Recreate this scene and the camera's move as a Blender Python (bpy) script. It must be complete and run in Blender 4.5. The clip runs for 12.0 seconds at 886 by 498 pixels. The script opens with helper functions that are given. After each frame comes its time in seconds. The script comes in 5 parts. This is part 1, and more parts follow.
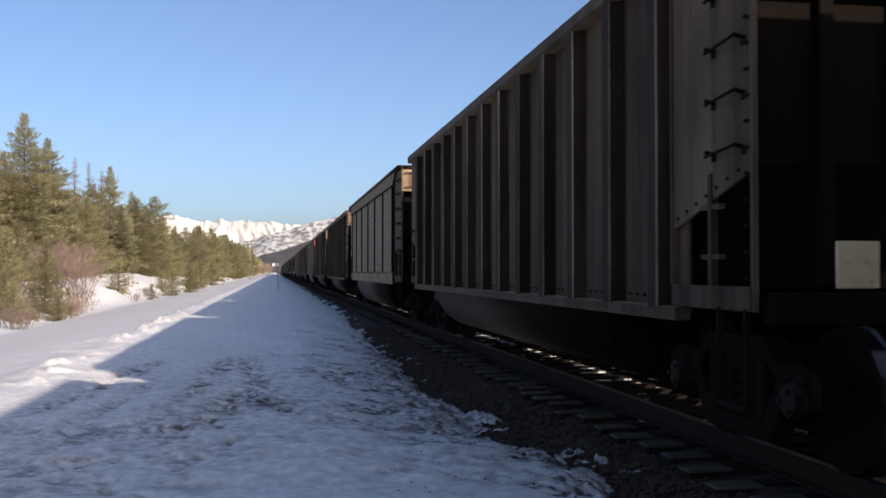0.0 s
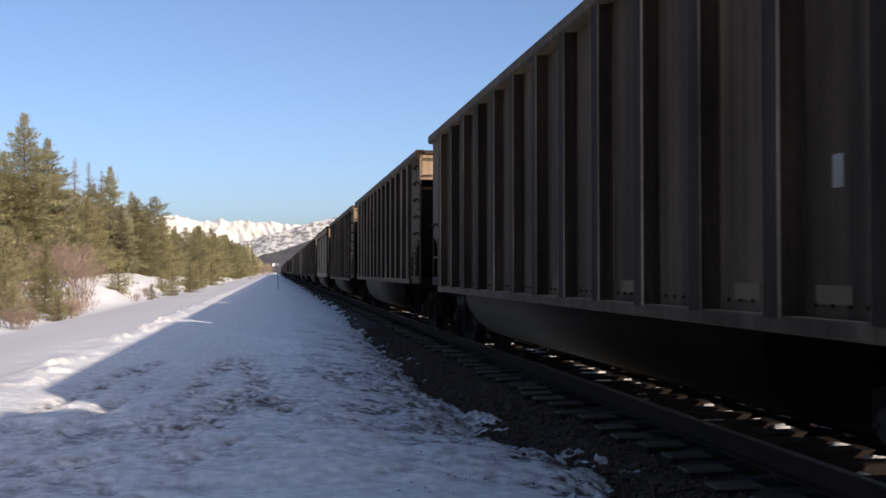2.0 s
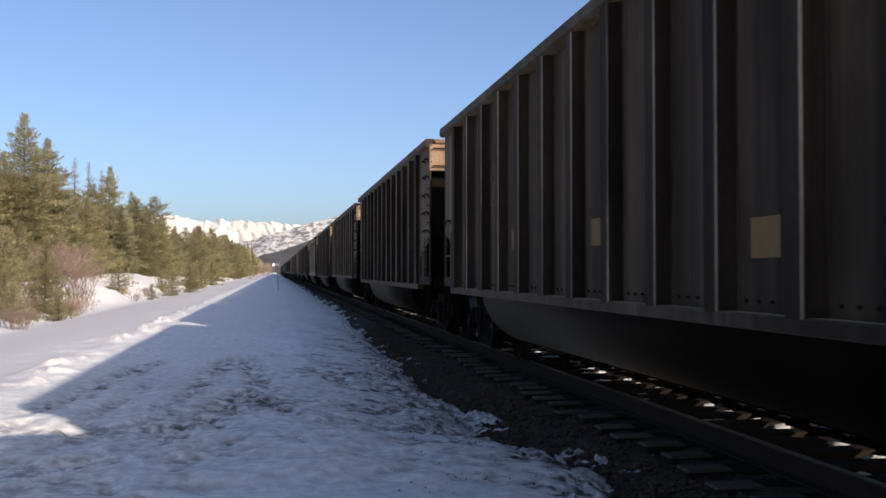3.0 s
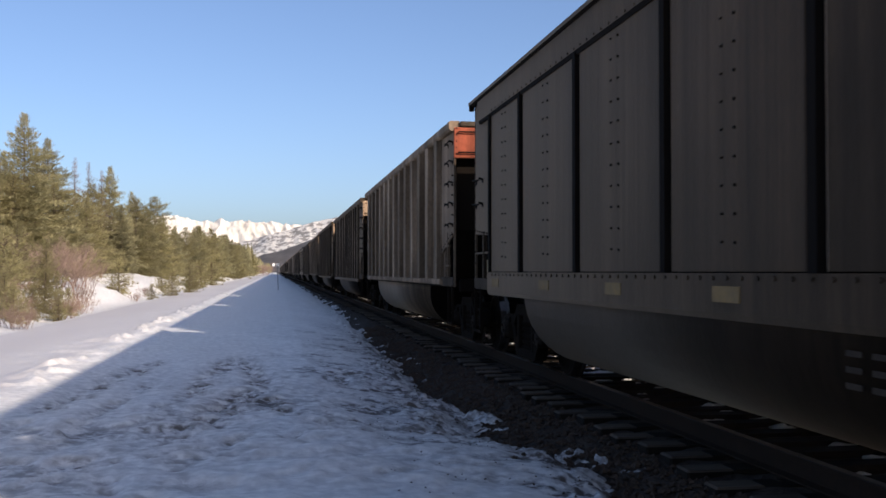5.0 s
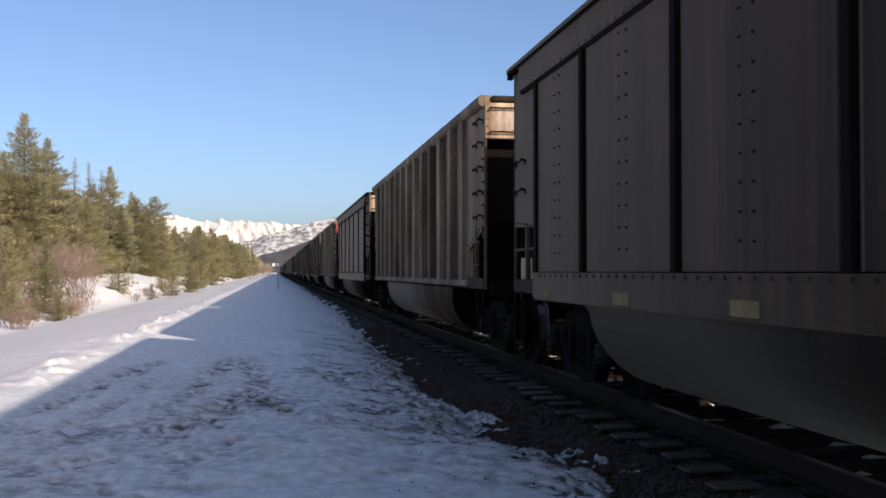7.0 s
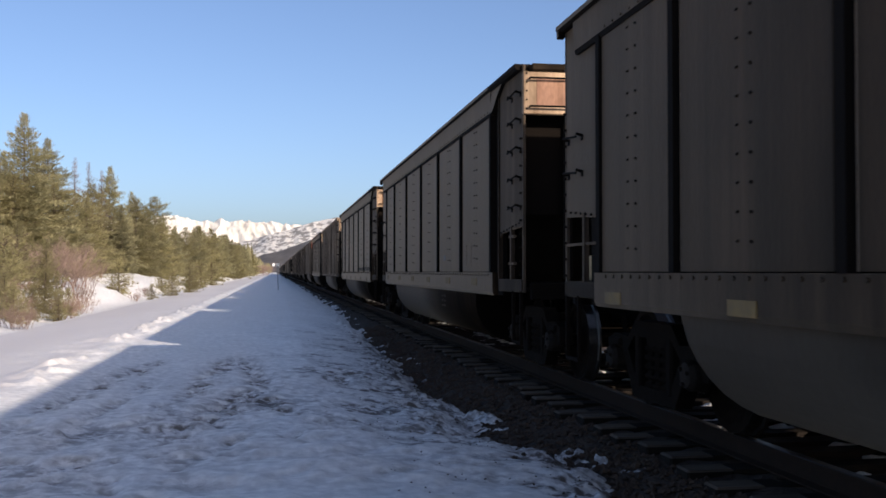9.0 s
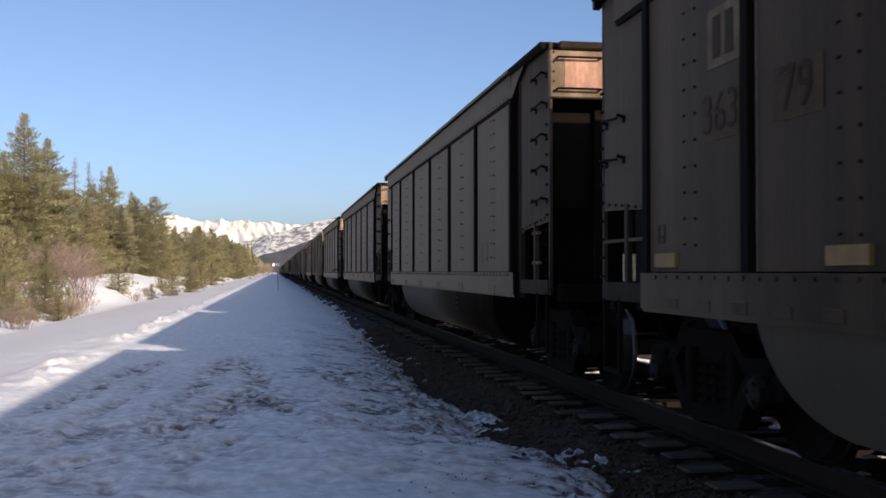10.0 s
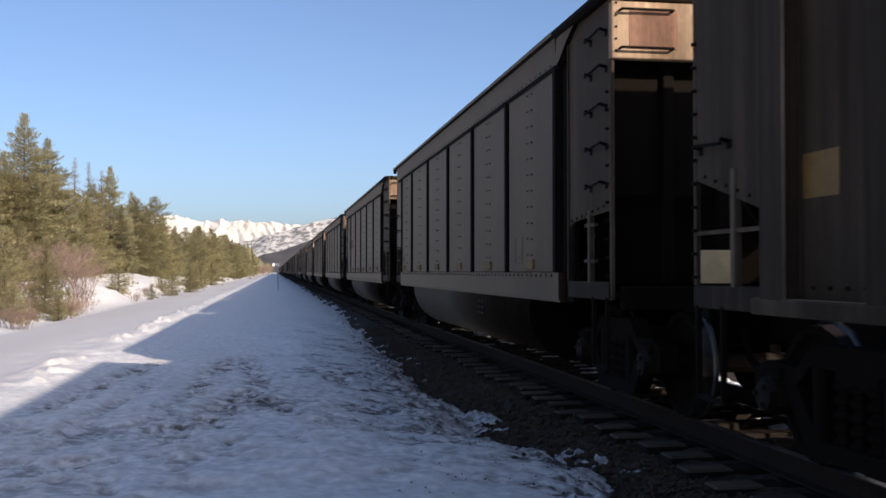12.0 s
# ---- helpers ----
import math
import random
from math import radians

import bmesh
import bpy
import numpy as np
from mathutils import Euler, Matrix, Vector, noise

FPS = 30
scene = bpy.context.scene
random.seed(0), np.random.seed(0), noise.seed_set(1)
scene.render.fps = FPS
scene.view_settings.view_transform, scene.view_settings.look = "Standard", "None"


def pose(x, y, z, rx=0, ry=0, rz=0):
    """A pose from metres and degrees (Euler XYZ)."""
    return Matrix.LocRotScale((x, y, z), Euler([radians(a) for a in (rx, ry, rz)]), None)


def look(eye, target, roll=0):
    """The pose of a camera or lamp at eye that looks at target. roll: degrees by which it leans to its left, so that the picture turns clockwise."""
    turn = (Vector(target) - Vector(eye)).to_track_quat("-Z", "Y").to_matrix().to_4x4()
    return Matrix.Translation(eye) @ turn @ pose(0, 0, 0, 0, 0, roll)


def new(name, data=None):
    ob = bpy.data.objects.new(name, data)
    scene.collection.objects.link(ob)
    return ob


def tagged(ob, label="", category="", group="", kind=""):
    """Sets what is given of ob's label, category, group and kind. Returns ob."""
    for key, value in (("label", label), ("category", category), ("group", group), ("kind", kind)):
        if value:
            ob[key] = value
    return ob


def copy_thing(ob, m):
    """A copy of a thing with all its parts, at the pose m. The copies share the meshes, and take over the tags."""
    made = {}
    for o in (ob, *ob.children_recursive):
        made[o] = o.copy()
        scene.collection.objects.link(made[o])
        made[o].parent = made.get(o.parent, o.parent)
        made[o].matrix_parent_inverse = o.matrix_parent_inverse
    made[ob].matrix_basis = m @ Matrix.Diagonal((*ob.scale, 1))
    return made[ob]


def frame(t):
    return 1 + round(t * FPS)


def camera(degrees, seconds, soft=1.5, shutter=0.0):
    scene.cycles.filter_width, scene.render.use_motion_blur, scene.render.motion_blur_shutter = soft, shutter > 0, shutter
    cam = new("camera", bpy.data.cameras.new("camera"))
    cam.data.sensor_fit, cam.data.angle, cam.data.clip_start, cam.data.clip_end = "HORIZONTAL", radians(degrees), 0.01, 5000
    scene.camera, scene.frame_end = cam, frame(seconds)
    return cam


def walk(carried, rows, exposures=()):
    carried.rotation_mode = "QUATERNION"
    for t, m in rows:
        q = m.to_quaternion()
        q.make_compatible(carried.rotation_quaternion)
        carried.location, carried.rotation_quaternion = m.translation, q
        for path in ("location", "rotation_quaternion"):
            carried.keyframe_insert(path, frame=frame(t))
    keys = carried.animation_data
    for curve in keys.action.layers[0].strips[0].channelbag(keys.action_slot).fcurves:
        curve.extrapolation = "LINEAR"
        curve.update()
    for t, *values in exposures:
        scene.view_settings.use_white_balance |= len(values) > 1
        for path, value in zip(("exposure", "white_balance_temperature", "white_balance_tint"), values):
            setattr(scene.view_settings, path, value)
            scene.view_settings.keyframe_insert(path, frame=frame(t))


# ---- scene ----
cam = camera(47.1, 12.0, soft=1.6, shutter=0.06)
EYE = (0.0, 0.0, 1.34)
AIM = look(EYE, (math.sin(radians(9.4)), math.cos(radians(9.4)), 1.34 + 0.0222))
walk(cam, [(0.0, AIM), (12.0, AIM)], exposures=[(0.0, 0.30, 6600.0, 16.0), (12.0, 0.30, 6600.0, 16.0)])

# ---- light ----
SUN_FROM = Vector((1.41, -2.45, 1.0)).normalized()
world = bpy.data.worlds.new("sky")
scene.world = world
world.use_nodes = True
wn = world.node_tree
sky = wn.nodes.new("ShaderNodeTexSky")
sky.sky_type = "NISHITA"
sky.sun_disc = False
sky.sun_elevation = radians(19.7)
sky.sun_rotation = math.atan2(SUN_FROM.x, SUN_FROM.y)
sky.altitude = 900
sky.air_density = 0.8
sky.dust_density = 4.0
sky.ozone_density = 3.0
wn.links.new(sky.outputs[0], wn.nodes["Background"].inputs[0])
wn.nodes["Background"].inputs[1].default_value = 0.14
sun = new("sun", bpy.data.lights.new("sun", "SUN"))
sun.data.energy = 4.6
sun.data.angle = radians(0.6)
sun.data.color = (1.0, 0.89, 0.76)
sun.matrix_world = look(SUN_FROM * 60, (0, 0, 0))


# ---- materials ----
def mat(name, base, alt=None, rough=0.7, metal=0.0, grain=40.0, blotch=2.0, mix=0.5, bump=0.15, depth=0.01, spread=0.0, stretch=(1, 1, 1), spec=0.4, sharp=(0.35, 0.65)):
    """A surface of two tones: large blotches and fine grain, with fine relief."""
    m = bpy.data.materials.new(name)
    m.use_nodes = True
    nt = m.node_tree
    n, ln = nt.nodes, nt.links
    b = n["Principled BSDF"]
    b.inputs["Metallic"].default_value = metal
    b.inputs["Specular IOR Level"].default_value = spec
    tc = n.new("ShaderNodeTexCoord")
    mp = n.new("ShaderNodeMapping")
    mp.inputs["Scale"].default_value = stretch
    ln.new(tc.outputs["Object"], mp.inputs["Vector"])
    info = n.new("ShaderNodeObjectInfo")
    shift = n.new("ShaderNodeVectorMath")
    shift.operation = "SCALE"
    ln.new(info.outputs["Random"], shift.inputs["Scale"])
    shift.inputs[0].default_value = (37.0, 11.0, 23.0)
    moved = n.new("ShaderNodeVectorMath")
    ln.new(mp.outputs[0], moved.inputs[0])
    ln.new(shift.outputs[0], moved.inputs[1])
    big = n.new("ShaderNodeTexNoise")
    big.inputs["Scale"].default_value = blotch
    big.inputs["Detail"].default_value = 5
    big.inputs["Roughness"].default_value = 0.6
    fine = n.new("ShaderNodeTexNoise")
    fine.inputs["Scale"].default_value = grain
    fine.inputs["Detail"].default_value = 4
    for t in (big, fine):
        ln.new(moved.outputs[0], t.inputs["Vector"])
    ramp = n.new("ShaderNodeMapRange")
    ramp.inputs["From Min"].default_value, ramp.inputs["From Max"].default_value = sharp
    ln.new(big.outputs[0], ramp.inputs["Value"])
    c = n.new("ShaderNodeMix")
    c.data_type = "RGBA"
    alt = alt or tuple(v * 0.6 for v in base)
    c.inputs["A"].default_value = (*base, 1)
    c.inputs["B"].default_value = (*alt, 1)
    f = n.new("ShaderNodeMath")
    f.operation = "MULTIPLY"
    f.inputs[1].default_value = mix
    ln.new(ramp.outputs[0], f.inputs[0])
    ln.new(f.outputs[0], c.inputs["Factor"])
    g = n.new("ShaderNodeMix")
    g.data_type = "RGBA"
    g.blend_type = "MULTIPLY"
    g.inputs["Factor"].default_value = 0.5
    ln.new(c.outputs["Result"], g.inputs["A"])
    fr = n.new("ShaderNodeMapRange")
    fr.inputs["From Min"].default_value, fr.inputs["From Max"].default_value = 0.3, 0.7
    fr.inputs["To Min"].default_value, fr.inputs["To Max"].default_value = 0.6, 1.25
    ln.new(fine.outputs[0], fr.inputs["Value"])
    ln.new(fr.outputs[0], g.inputs["B"])
    out = g.outputs["Result"]
    if spread:
        hv = n.new("ShaderNodeHueSaturation")
        vr = n.new("ShaderNodeMapRange")
        vr.inputs["To Min"].default_value, vr.inputs["To Max"].default_value = 1 - spread, 1 + spread
        ln.new(info.outputs["Random"], vr.inputs["Value"])
        ln.new(vr.outputs[0], hv.inputs["Value"])
        ln.new(out, hv.inputs["Color"])
        out = hv.outputs[0]
    ln.new(out, b.inputs["Base Color"])
    rr = n.new("ShaderNodeMapRange")
    rr.inputs["To Min"].default_value, rr.inputs["To Max"].default_value = max(rough - 0.12, 0.05), min(rough + 0.12, 1)
    ln.new(fine.outputs[0], rr.inputs["Value"])
    ln.new(rr.outputs[0], b.inputs["Roughness"])
    if bump:
        bp = n.new("ShaderNodeBump")
        bp.inputs["Strength"].default_value = bump
        bp.inputs["Distance"].default_value = depth
        ln.new(fine.outputs[0], bp.inputs["Height"])
        ln.new(bp.outputs[0], b.inputs["Normal"])
    return m


def car_paint(name, base, dirt, rough=0.72, streak=0.85, chips=0.5, sheen=0.28, spec=0.08):
    """Old painted or bare metal: blotches, coal dust and rain streaks that run down, small bright chips."""
    m = bpy.data.materials.new(name)
    m.use_nodes = True
    n, ln = m.node_tree.nodes, m.node_tree.links
    b = n["Principled BSDF"]
    b.inputs["Specular IOR Level"].default_value = spec
    b.inputs["Specular Tint"].default_value = (1.0, 0.84, 0.66, 1)
    b.inputs["Sheen Weight"].default_value = sheen
    b.inputs["Sheen Roughness"].default_value = 0.36
    b.inputs["Sheen Tint"].default_value = (1.0, 0.76, 0.52, 1)
    tc = n.new("ShaderNodeTexCoord")
    info = n.new("ShaderNodeObjectInfo")
    shift = n.new("ShaderNodeVectorMath")
    shift.operation = "SCALE"
    shift.inputs[0].default_value = (37.0, 11.0, 23.0)
    ln.new(info.outputs["Random"], shift.inputs["Scale"])
    moved = n.new("ShaderNodeVectorMath")
    ln.new(tc.outputs["Object"], moved.inputs[0])
    ln.new(shift.outputs[0], moved.inputs[1])

    def noise_at(scale, stretch, detail, roughness):
        mp = n.new("ShaderNodeMapping")
        mp.inputs["Scale"].default_value = stretch
        ln.new(moved.outputs[0], mp.inputs["Vector"])
        t = n.new("ShaderNodeTexNoise")
        t.inputs["Scale"].default_value = scale
        t.inputs["Detail"].default_value = detail
        t.inputs["Roughness"].default_value = roughness
        ln.new(mp.outputs[0], t.inputs["Vector"])
        return t.outputs[0]

    def span(value, f0, f1, t0, t1):
        r = n.new("ShaderNodeMapRange")
        for key, v in (("From Min", f0), ("From Max", f1), ("To Min", t0), ("To Max", t1)):
            r.inputs[key].default_value = v
        ln.new(value, r.inputs["Value"])
        return r.outputs[0]

    def blend(kind, factor, x, y):
        q = n.new("ShaderNodeMix")
        q.data_type, q.blend_type = "RGBA", kind
        for key, v in (("Factor", factor), ("A", x), ("B", y)):
            if isinstance(v, tuple):
                q.inputs[key].default_value = (*v, 1)
            elif isinstance(v, float):
                q.inputs[key].default_value = v
            else:
                ln.new(v, q.inputs[key])
        return q.outputs["Result"]

    large = noise_at(0.7, (1, 1, 0.8), 4, 0.6)
    run = noise_at(1.0, (6.0, 6.0, 0.16), 6, 0.65)
    fine = noise_at(26.0, (1, 1, 0.5), 4, 0.6)
    colour = blend("MIX", span(run, 0.40, 0.62, 0.0, streak), base, dirt)
    colour = blend("MULTIPLY", 1.0, colour, span(large, 0.32, 0.68, 0.55, 1.4))
    colour = blend("MULTIPLY", 1.0, colour, span(noise_at(1.0, (1.7, 1.7, 0.12), 3, 0.55), 0.36, 0.64, 0.6, 1.45))
    colour = blend("MULTIPLY", 0.6, colour, span(fine, 0.3, 0.7, 0.72, 1.25))
    chip = n.new("ShaderNodeMath")
    chip.operation = "MULTIPLY"
    ln.new(span(noise_at(3.2, (1, 1, 0.3), 8, 0.72), 0.66, 0.72, 0.0, chips), chip.inputs[0])
    ln.new(span(run, 0.5, 0.36, 0.0, 1.0), chip.inputs[1])
    colour = blend("MIX", chip.outputs[0], colour, tuple(min(0.6, v * 2.4 + 0.03) for v in base))
    ln.new(colour, b.inputs["Base Color"])
    ln.new(span(fine, 0.0, 1.0, rough - 0.12, rough + 0.12), b.inputs["Roughness"])
    bp = n.new("ShaderNodeBump")
    bp.inputs["Strength"].default_value, bp.inputs["Distance"].default_value = 0.12, 0.01
    ln.new(fine, bp.inputs["Height"])
    ln.new(bp.outputs[0], b.inputs["Normal"])
    return m


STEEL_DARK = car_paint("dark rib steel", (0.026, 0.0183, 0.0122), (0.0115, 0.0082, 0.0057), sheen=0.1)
RIB_WORN = car_paint("rubbed rib edge", (0.26, 0.2, 0.145), (0.022, 0.016, 0.011), streak=0.92, chips=0.8)
PALE_WORN = car_paint("rubbed pale rib edge", (0.34, 0.27, 0.2), (0.09, 0.068, 0.048), streak=0.9)
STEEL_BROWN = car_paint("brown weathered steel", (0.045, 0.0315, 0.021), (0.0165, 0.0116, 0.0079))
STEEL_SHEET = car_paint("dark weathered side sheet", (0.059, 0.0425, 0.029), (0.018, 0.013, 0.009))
STEEL_GREY = car_paint("dusty grey steel", (0.205, 0.152, 0.106), (0.1, 0.073, 0.05), streak=0.55, sheen=0.12)
GREY_RIB = car_paint("grey rib steel", (0.176, 0.134, 0.095), (0.085, 0.063, 0.043), streak=0.6, sheen=0.12)
STEEL_DULL = car_paint("dull brown grey steel", (0.048, 0.036, 0.026), (0.021, 0.0155, 0.011), sheen=0.04)
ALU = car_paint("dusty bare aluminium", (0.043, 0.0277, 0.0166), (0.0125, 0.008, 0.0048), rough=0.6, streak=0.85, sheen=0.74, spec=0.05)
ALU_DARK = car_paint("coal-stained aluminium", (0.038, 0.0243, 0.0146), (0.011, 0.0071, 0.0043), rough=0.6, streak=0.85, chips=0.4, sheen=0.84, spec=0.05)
POST = car_paint("rubbed grey post", (0.085, 0.064, 0.046), (0.03, 0.022, 0.016))
BAY_TAN = car_paint("tan bay panel", (0.115, 0.084, 0.057), (0.05, 0.036, 0.024))
RIVET = mat("rivet heads", (0.02, 0.0153, 0.0113), rough=0.8, spec=0.05)
FAINT_PAINT = mat("faint stencil paint", (0.06, 0.047, 0.036), (0.03, 0.023, 0.018), rough=0.8, spec=0.05)
# near-black of many parts; also paints shade on car ends and chords
GAP_DARK = mat("near-black for parts and painted shade", (0.0075, 0.0053, 0.0037), rough=0.9, spec=0.1)
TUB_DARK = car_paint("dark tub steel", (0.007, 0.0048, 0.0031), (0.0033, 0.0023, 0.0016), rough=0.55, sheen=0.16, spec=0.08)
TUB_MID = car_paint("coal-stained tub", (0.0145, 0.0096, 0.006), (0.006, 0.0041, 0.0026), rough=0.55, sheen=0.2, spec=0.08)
TUB_PALE = car_paint("pale tub steel", (0.075, 0.057, 0.04), (0.04, 0.03, 0.0213), streak=0.5, rough=0.5, spec=0.12)
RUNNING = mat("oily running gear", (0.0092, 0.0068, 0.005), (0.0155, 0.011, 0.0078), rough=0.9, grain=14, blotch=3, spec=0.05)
WHEEL_RIM = mat("polished wheel tread", (0.16, 0.15, 0.14), rough=0.4, metal=1.0, grain=20)
CAP = mat("dull bearing cap", (0.026, 0.0205, 0.016), rough=0.8, spec=0.1)
END_SALMON = car_paint("salmon end panel", (0.40, 0.225, 0.15), (0.25, 0.14, 0.09), rough=0.7)
END_TAN = car_paint("tan end panel", (0.38, 0.27, 0.175), (0.22, 0.145, 0.09), rough=0.7)
END_RED = car_paint("red end panel", (0.42, 0.11, 0.06), (0.25, 0.07, 0.04), rough=0.7)
END_PALE = car_paint("pale end panel", (0.42, 0.34, 0.27), (0.26, 0.19, 0.13), rough=0.7)
CREAM = mat("cream plate", (0.80, 0.64, 0.38), rough=0.6, grain=8)
REFLECT = mat("yellow reflector tape", (0.22, 0.135, 0.035), (0.1, 0.062, 0.018), rough=0.6, grain=12)
REFLECT_PALE = mat("faded reflector tape", (0.085, 0.054, 0.02), (0.034, 0.0225, 0.01), rough=0.6, grain=12)
REFLECT_DULL = mat("dirt-covered reflector tape", (0.075, 0.052, 0.028), (0.04, 0.028, 0.018), rough=0.7, grain=12, blotch=4)
WHITE_PAINT = mat("worn white stencil paint", (0.18, 0.135, 0.094), (0.065, 0.048, 0.034), rough=0.8, grain=20, blotch=5, spec=0.05)
GREY_PAINT = mat("faded grey stencil paint", (0.11, 0.083, 0.058), (0.05, 0.038, 0.027), rough=0.8, grain=20, blotch=5, spec=0.05)
PATCH_DULL = mat("nearly worn away stencil ground", (0.06, 0.04, 0.025), (0.026, 0.0173, 0.0107), rough=0.8, grain=20, blotch=3, mix=0.9, spec=0.05)
BLACK_PAINT = mat("black stencil paint", (0.016, 0.0115, 0.008), rough=0.8, spec=0.04)
PLACARD = mat("white card", (0.25, 0.23, 0.195), (0.14, 0.125, 0.105), rough=0.7, grain=20, blotch=5)
STENCIL_FADED = mat("faded dark stencil paint", (0.07, 0.051, 0.035), (0.045, 0.033, 0.022), rough=0.8, grain=20, blotch=5, spec=0.05)
YELLOW_PAINT = mat("yellow inspection patch", (0.2, 0.105, 0.016), (0.08, 0.043, 0.01), rough=0.6)
COAL = mat("coal", (0.018, 0.017, 0.017), (0.035, 0.033, 0.032), rough=0.6, grain=12, blotch=5, bump=1.0, depth=0.08)
RAIL = mat("rusty rail side", (0.03, 0.0195, 0.0135), (0.016, 0.011, 0.008), rough=0.9, grain=20, spec=0.1)
RAIL_TOP = mat("polished rail head", (0.2, 0.19, 0.18), rough=0.35, metal=1.0, grain=15)
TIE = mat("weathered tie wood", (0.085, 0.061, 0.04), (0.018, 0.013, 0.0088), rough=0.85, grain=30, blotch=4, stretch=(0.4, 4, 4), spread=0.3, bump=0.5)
TIE_DARK = mat("dark tie wood", (0.02, 0.0155, 0.0118), (0.01, 0.0078, 0.006), rough=0.9, grain=30, blotch=4, stretch=(0.4, 4, 4), bump=0.5, spec=0.1)
BALLAST = mat("dark crushed stone", (0.05, 0.03, 0.0175), (0.0155, 0.0094, 0.0056), rough=0.9, grain=22, blotch=9, mix=0.9, bump=1.0, depth=0.05)
STONE = mat("ballast stone", (0.064, 0.039, 0.0235), (0.022, 0.0138, 0.0086), rough=0.9, grain=30, blotch=6, bump=0.3)
GALV = mat("galvanised post", (0.3, 0.3, 0.3), rough=0.5, metal=0.6)
SIGN_WHITE = mat("white sign face", (0.8, 0.8, 0.78), (0.7, 0.7, 0.68), rough=0.5, grain=5, mix=0.3)
BARK = mat("conifer bark", (0.12, 0.085, 0.06), (0.05, 0.036, 0.028), rough=0.9, grain=30, blotch=4, stretch=(2, 2, 0.4), bump=0.6)
TWIG = mat("red-brown bare twigs", (0.25, 0.175, 0.135), (0.15, 0.1, 0.08), rough=0.8, spread=0.2)


def needles(name, a, b_):
    m = mat(name, a, b_, rough=0.65, grain=3.0, blotch=0.6, mix=0.8, bump=0, spread=0.25, spec=0.2)
    n, ln = m.node_tree.nodes, m.node_tree.links
    b = n["Principled BSDF"]
    glow = n.new("ShaderNodeBsdfTranslucent")
    ln.new(b.inputs["Base Color"].links[0].from_socket, glow.inputs["Color"])
    both = n.new("ShaderNodeMixShader")
    both.inputs[0].default_value = 0.4
    ln.new(b.outputs[0], both.inputs[1])
    ln.new(glow.outputs[0], both.inputs[2])
    ln.new(both.outputs[0], n["Material Output"].inputs["Surface"])
    return m


FIR = needles("fir needles", (0.3, 0.272, 0.142), (0.213, 0.198, 0.11))
PINE = needles("pine needles", (0.315, 0.278, 0.136), (0.224, 0.203, 0.106))
SPRUCE = needles("spruce needles", (0.285, 0.262, 0.145), (0.2, 0.188, 0.108))


def snow_material(name):
    """Old snow; the attributes dirt and packed mark trodden-in soil and the packed road."""
    m = mat(name, (0.85, 0.835, 0.795), (0.77, 0.755, 0.72), rough=0.6, grain=11, blotch=1.2, mix=0.5, bump=0.2, depth=0.03, spec=0.3)
    n, ln = m.node_tree.nodes, m.node_tree.links
    b = n["Principled BSDF"]
    src = b.inputs["Base Color"].links[0].from_socket
    for key, colour in (("packed", (0.63, 0.6, 0.58)), ("dirt", (0.135, 0.112, 0.097))):
        at = n.new("ShaderNodeAttribute")
        at.attribute_name = key
        amount = at.outputs["Fac"]
        if key == "dirt":
            speck = n.new("ShaderNodeTexNoise")
            speck.inputs["Scale"].default_value = 8.0
            speck.inputs["Detail"].default_value = 4
            speck.inputs["Roughness"].default_value = 0.6
            tc = n.new("ShaderNodeTexCoord")
            ln.new(tc.outputs["Object"], speck.inputs["Vector"])
            spread = n.new("ShaderNodeMapRange")
            for k, v in (("From Min", 0.41), ("From Max", 0.6), ("To Min", 0.1), ("To Max", 1.35)):
                spread.inputs[k].default_value = v
            ln.new(speck.outputs[0], spread.inputs["Value"])
            both = n.new("ShaderNodeMath")
            both.operation, both.use_clamp = "MULTIPLY", True
            ln.new(amount, both.inputs[0])
            ln.new(spread.outputs[0], both.inputs[1])
            amount = both.outputs[0]
        c = n.new("ShaderNodeMix")
        c.data_type = "RGBA"
        c.inputs["B"].default_value = (*colour, 1)
        ln.new(amount, c.inputs["Factor"])
        ln.new(src, c.inputs["A"])
        src = c.outputs["Result"]
    ln.new(src, b.inputs["Base Color"])
    return m


SNOW = snow_material("old snow")


def dusted(m, weight):
    """The film of fine coal dust that lies on paint as it does on the metal round it."""
    b = m.node_tree.nodes["Principled BSDF"]
    b.inputs["Sheen Weight"].default_value = weight
    b.inputs["Sheen Roughness"].default_value = 0.36
    b.inputs["Sheen Tint"].default_value = (1.0, 0.76, 0.52, 1)


for m in (GREY_PAINT, PATCH_DULL, BLACK_PAINT, STENCIL_FADED):
    dusted(m, 0.65)


# ---- mesh helpers ----
def thing(name, label, category, group="", kind="", at=None):
    ob = new(name)
    ob.empty_display_size = 0.3
    if at is not None:
        ob.matrix_basis = at
    return tagged(ob, label, category, group, kind)


def mesh_of(name, bm, material, smooth=False):
    me = bpy.data.meshes.new(name)
    bm.normal_update()
    bm.to_mesh(me)
    bm.free()
    for m in material if isinstance(material, (list, tuple)) else [material]:
        me.materials.append(m)
    if smooth:
        me.polygons.foreach_set("use_smooth", [True] * len(me.polygons))
    return me


def part(name, bm, material, parent, label="", smooth=False, at=None):
    me = bm if isinstance(bm, bpy.types.Mesh) else mesh_of(name, bm, material, smooth)
    ob = new(name, me)
    ob.parent = parent
    if at is not None:
        ob.matrix_basis = at
    if label:
        ob["label"] = label
    return ob


